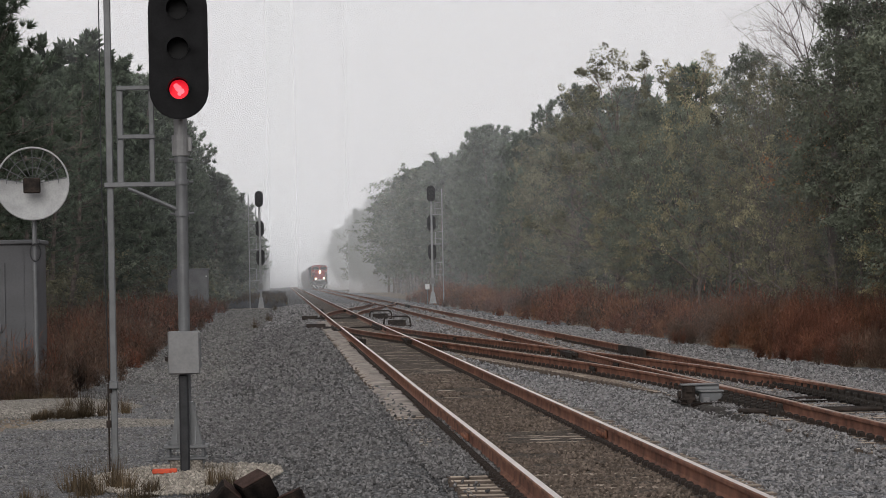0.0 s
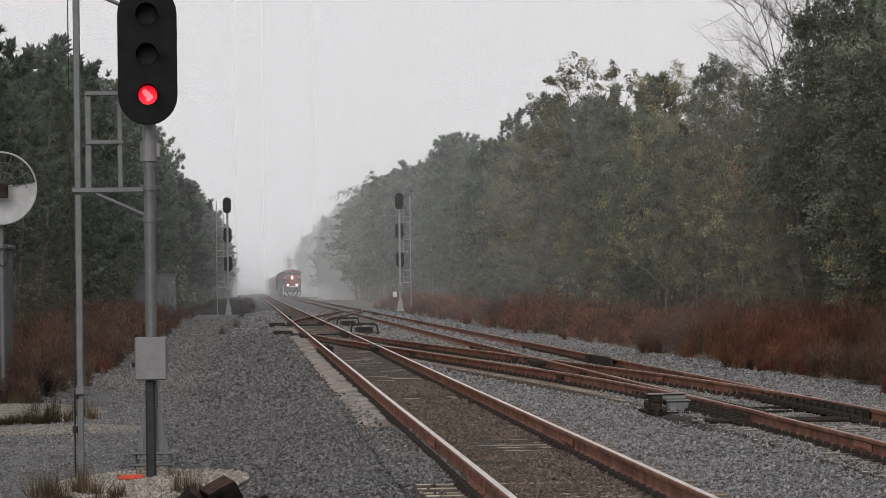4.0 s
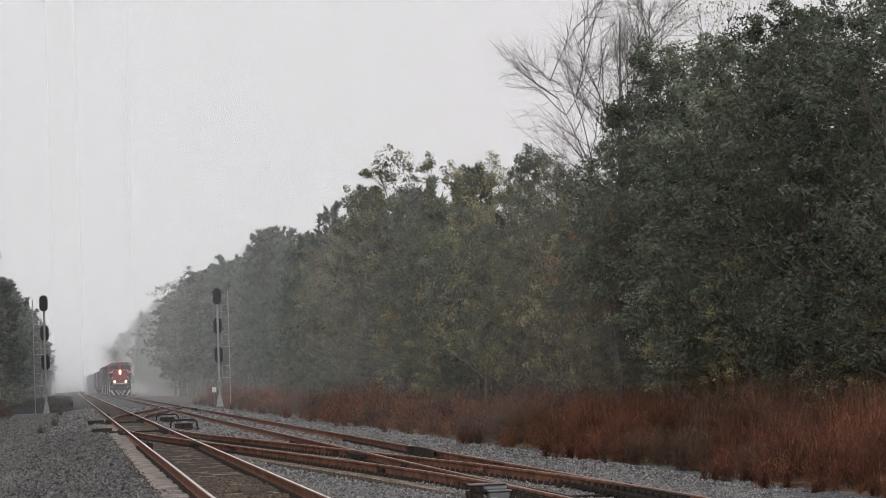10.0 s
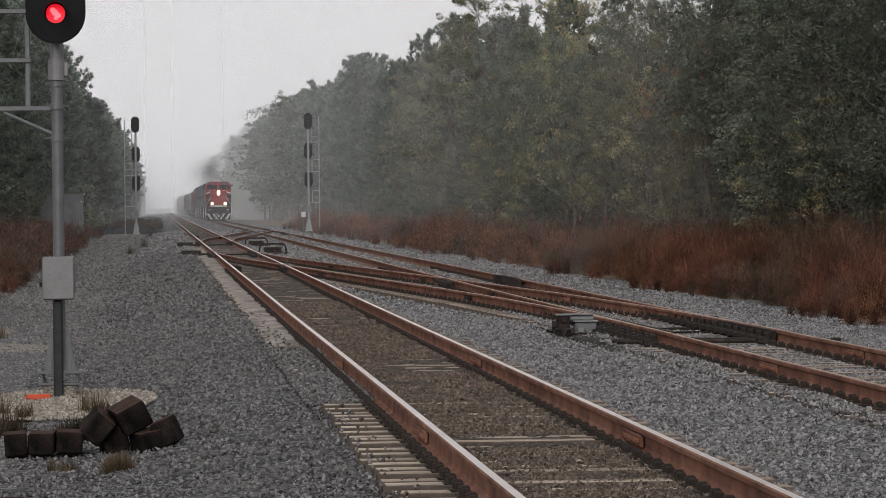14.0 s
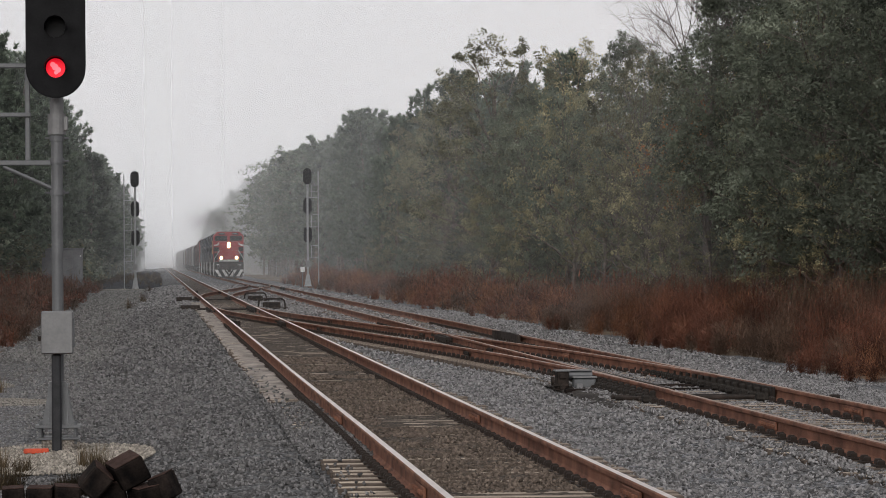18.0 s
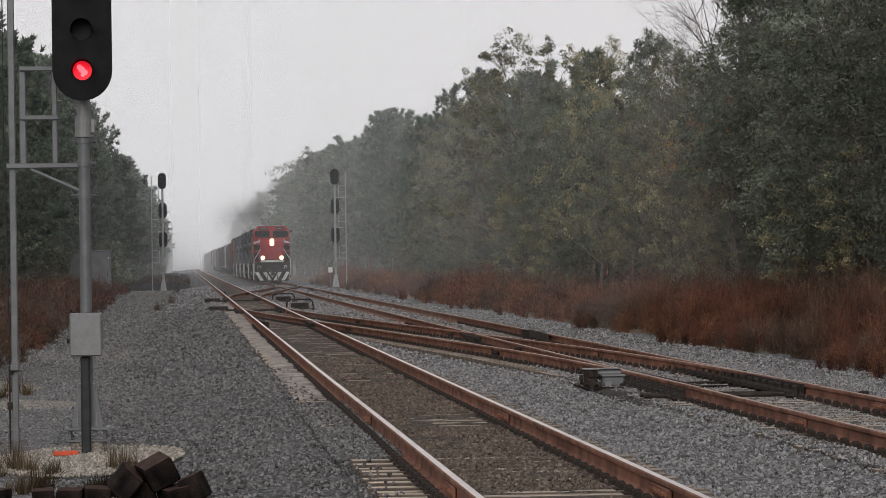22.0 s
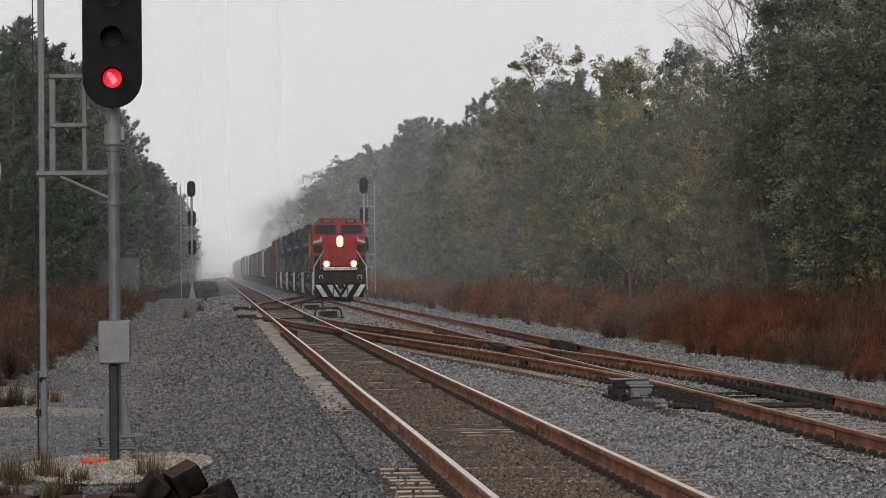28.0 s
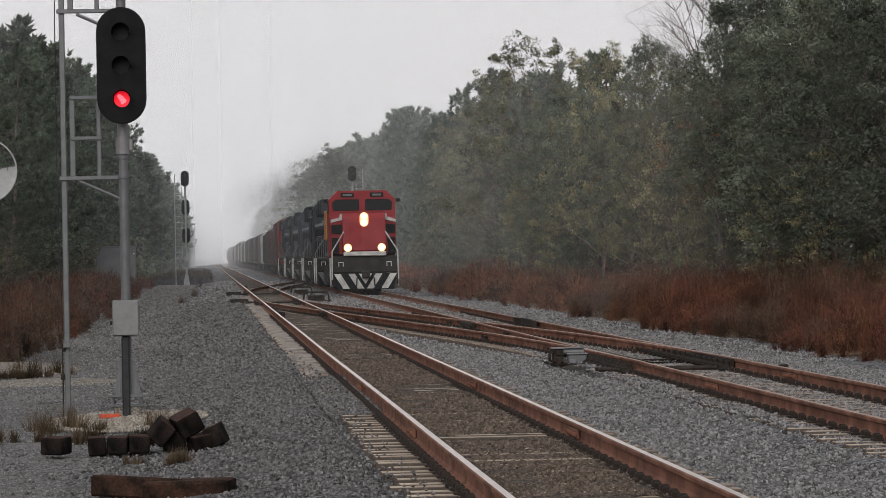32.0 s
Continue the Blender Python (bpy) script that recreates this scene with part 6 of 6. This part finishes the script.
# ---- fog: flat translucent sheets added across the line to imitate haze ----
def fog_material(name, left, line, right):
    """Haze put into a flat sheet: thin over the open line, thicker over the woods on either side."""
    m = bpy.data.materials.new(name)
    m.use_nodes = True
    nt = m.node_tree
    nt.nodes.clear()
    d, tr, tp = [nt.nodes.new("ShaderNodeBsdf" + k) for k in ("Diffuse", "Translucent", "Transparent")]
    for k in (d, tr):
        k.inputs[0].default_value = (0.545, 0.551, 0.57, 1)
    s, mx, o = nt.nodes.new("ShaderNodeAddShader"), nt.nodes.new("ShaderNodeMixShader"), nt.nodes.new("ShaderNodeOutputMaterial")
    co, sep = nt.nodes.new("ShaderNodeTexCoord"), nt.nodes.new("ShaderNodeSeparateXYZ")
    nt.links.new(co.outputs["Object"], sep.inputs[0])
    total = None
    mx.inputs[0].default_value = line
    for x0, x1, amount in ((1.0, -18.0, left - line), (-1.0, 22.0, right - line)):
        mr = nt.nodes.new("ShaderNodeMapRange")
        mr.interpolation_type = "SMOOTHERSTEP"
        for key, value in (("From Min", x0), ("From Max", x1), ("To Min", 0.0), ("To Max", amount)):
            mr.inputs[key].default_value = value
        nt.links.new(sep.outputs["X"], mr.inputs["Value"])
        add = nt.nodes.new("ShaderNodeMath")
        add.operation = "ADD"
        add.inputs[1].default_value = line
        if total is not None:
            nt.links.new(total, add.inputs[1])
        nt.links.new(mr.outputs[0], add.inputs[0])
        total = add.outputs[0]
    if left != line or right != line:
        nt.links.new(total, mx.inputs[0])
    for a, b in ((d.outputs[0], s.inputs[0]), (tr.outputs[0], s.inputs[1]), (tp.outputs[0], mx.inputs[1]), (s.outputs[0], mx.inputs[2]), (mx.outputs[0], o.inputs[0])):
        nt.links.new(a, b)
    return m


# each added sheet veils whatever stands behind it, so haze builds up in steps
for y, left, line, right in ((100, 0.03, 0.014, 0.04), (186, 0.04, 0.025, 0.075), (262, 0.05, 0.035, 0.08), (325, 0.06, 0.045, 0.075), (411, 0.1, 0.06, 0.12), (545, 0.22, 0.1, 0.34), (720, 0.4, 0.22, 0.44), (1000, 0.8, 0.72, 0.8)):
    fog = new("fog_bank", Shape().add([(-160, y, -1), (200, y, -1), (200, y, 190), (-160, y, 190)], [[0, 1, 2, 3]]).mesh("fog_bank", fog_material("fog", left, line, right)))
    tagged(fog, "flat translucent sheet across the line standing in for fog haze", "fog", kind="stuff")
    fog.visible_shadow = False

# ---- exhaust smoke: puffs of fine soot that leave the stacks one by one ----
SOOT = mat("drifting soot", (0.07, 0.066, 0.062), 1.0, vary=0.2, scale=2, spec=0.0)
PUFFS = []
PUFF_MESH = []
for k in range(6):
    g = np.random.default_rng(300 + k)
    n = 5200
    c = np.clip(g.normal(0, 1, (n, 3)), -2.1, 2.1) * np.array([0.4, 1.5, 0.5])
    PUFF_MESH.append(raw_mesh("smoke_puff", *leaves(g, c, np.full(n, 0.05), 1, 0.0115, 1.0, 1.0), SOOT))
for k in range(80):
    puff = new("smoke_puff", PUFF_MESH[k % 6])
    PUFFS.append((tagged(puff, "thin dark puff of diesel exhaust smoke", "smoke", "exhaust smoke"), k))

# ---- ties ----
def tie_row(owner, x0, x1, ys, seed):
    g = np.random.default_rng(seed)
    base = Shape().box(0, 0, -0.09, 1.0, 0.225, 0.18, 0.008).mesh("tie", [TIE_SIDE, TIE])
    # upward faces take the pale slot, the rest the dark one
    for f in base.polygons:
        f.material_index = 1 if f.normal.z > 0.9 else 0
    # enlarged spike lumps; their dark colour also draws the shade along the rail foot
    plate = Shape().box(0, 0, 0.008, 0.34, 0.19, 0.02, 0.004).box(-0.115, 0.05, 0.04, 0.07, 0.07, 0.06, 0.015).box(0.115, -0.05, 0.04, 0.07, 0.07, 0.06, 0.015).box(-0.115, -0.06, 0.035, 0.06, 0.05, 0.05, 0.01).box(0.115, 0.06, 0.035, 0.06, 0.05, 0.05, 0.01).mesh("tie_plate", SPIKE)
    for y in ys:
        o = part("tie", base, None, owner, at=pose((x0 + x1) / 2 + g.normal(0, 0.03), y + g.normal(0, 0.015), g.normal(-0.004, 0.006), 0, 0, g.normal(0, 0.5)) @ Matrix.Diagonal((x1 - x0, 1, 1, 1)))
    return plate


def tie_plates(owner, plate, xs, ys):
    for y in ys:
        for x in xs:
            part("tie_plate", plate, None, owner, at=pose(x, y, 0))


near_ties = np.arange(-14.0, 146, 0.475)
plate = tie_row(line_1, TRACK_1 - 1.3, TRACK_1 + 1.3, near_ties, 1)
tie_plates(line_1, plate, (TRACK_1 - HALF, TRACK_1 + HALF), near_ties[near_ties < 93])
near_ties = np.arange(-14.0, 146, 0.56)
tie_row(line_2, TRACK_2 - 1.3, TRACK_2 + 1.3, near_ties, 2)
tie_plates(line_2, plate, (TRACK_2 - HALF, TRACK_2 + HALF), near_ties[near_ties < 93])
ys = np.arange(50.5, 114, 0.56)
for y in ys:
    x = float(crossover_x(y, NEAR_MID, -1))
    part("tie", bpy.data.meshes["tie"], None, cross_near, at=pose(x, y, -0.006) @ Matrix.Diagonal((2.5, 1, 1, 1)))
    for s in (-HALF, HALF):
        part("tie_plate", plate, None, cross_near, at=pose(x + s, y, 0.002))


# dust that has settled over the tie ends and between the ties
def dust_strip(x0, x1, y0, y1, seed, material=DUST, label="pale dust settled over the tie ends"):
    xs, ys = np.linspace(x0, x1, 9), np.arange(y0, y1, 0.12)
    X, Y = np.meshgrid(xs, ys)
    edge = np.abs(X - (x0 + x1) / 2) / ((x1 - x0) / 2)
    ends = np.clip(np.minimum(Y - y0, y1 - Y) / 3.0, 0, 1)
    ragged = np.clip(edge + 0.7 * wobble(X, Y, 1.6, seed + 1) + 0.4 * wobble(X, Y, 5.0, seed) - 0.55, 0, 1)
    Z = 0.015 + 0.03 * wobble(X, Y, 0.6, seed) + 0.016 * wobble(X, Y, 4.0, seed) - 0.1 * ragged - 0.06 * (1 - ends)
    v = np.stack([X, Y, Z], -1).reshape(-1, 3)
    i = (np.arange(len(ys) - 1)[:, None] * 9 + np.arange(8)).ravel()
    me = raw_mesh("dust", v, np.stack([i, i + 1, i + 10, i + 9], 1), material)
    me.shade_smooth()
    tagged(new("dust", me), label, "track dirt", kind="stuff")


dust_strip(1.44, 1.96, 41, 148, 4.0)
dust_strip(3.56, 4.15, 82, 122, 8.0)
OIL = mat("oily track dirt", (0.016, 0.014, 0.013), 0.8, vary=0.5, scale=3, tint=(0.04, 0.034, 0.03), fine=40, bump=0.8, spec=0.12)
for x0, x1, y0, y1 in ((5.62, 6.36, 40.3, 49.7), (6.44, 7.86, 40.0, 45.7), (6.44, 7.86, 56.3, 61.6)):
    dust_strip(x0, x1, y0, y1, x0, OIL, "black oily dirt round the switch points")
for y in (45.0, 46.4):
    block = part("head_block", Shape().box(7.1, y, -0.075, 2.9, 0.24, 0.2, 0.015), TIE_OLD, line_2, "long black head block tie")
brace = Shape().box(0, 0, 0.05, 0.17, 0.13, 0.1, 0.02).box(0.05, 0, 0.11, 0.07, 0.1, 0.09, 0.015).mesh("rail_brace", OIL)
for k in range(27):
    part("rail_brace", brace, None, line_2, "dark rail brace", pose(6.22, 41.0 + 0.56 * k, 0.0))
    part("rail_brace", brace, None, line_2, "dark rail brace", pose(8.08, 41.0 + 0.56 * k, 0.0, 0, 0, 180))
    part("rail_brace", brace, None, line_2, "dark rail brace", pose(7.74, 41.3 + 0.56 * k, 0.0, 0, 0, 0))


# ---- what moves ----
TRAIN_ROWS = [(0, 630.65), (1, 611.55), (2, 592.76), (3, 574.3), (4, 556.13), (5, 538.25), (6, 520.66), (7, 503.33), (8, 486.27), (9, 469.47), (10, 452.91), (11, 436.58), (12, 420.48), (13, 404.58), (14, 388.89), (15, 373.39), (16, 358.08), (17, 342.96), (18, 327.98), (19, 313.18), (20, 298.5), (21, 283.98), (22, 269.57), (23, 255.28), (24, 241.1), (25, 227.02), (26, 213.02), (27, 199.1), (28, 185.25), (29, 171.45), (30, 162.9), (31, 152.53), (32, 141.09)]
def motions():
    for ob, offset in TRAIN:
        walk(ob, [(t, pose(TRACK_2, y - 0.42 + offset, 0)) for t, y in TRAIN_ROWS])
    for ob, k in PUFFS:
        # a puff rides inside the hood until it leaves the stack, then rises, rolls and stays behind
        start = 0.4 * k
        rows = []
        for t, y in TRAIN_ROWS:
            out = max(0.0, t - start)
            left_at = float(np.interp(start, [r[0] for r in TRAIN_ROWS], [r[1] for r in TRAIN_ROWS]))
            back = y if out == 0 else left_at - 1.5 * out
            rows.append((t, pose(TRACK_2 + 0.12 * out * math.sin(2.3 * k), back + 12.0, 3.3 + 3.0 * (1 - math.exp(-2.6 * out)) + (0.16 + 0.08 * math.sin(1.7 * k)) * out, (35 + 20 * math.sin(k)) * (1 - math.exp(-0.5 * out)), 5 * math.sin(out + k), 0)))
        walk(ob, rows)


motions()
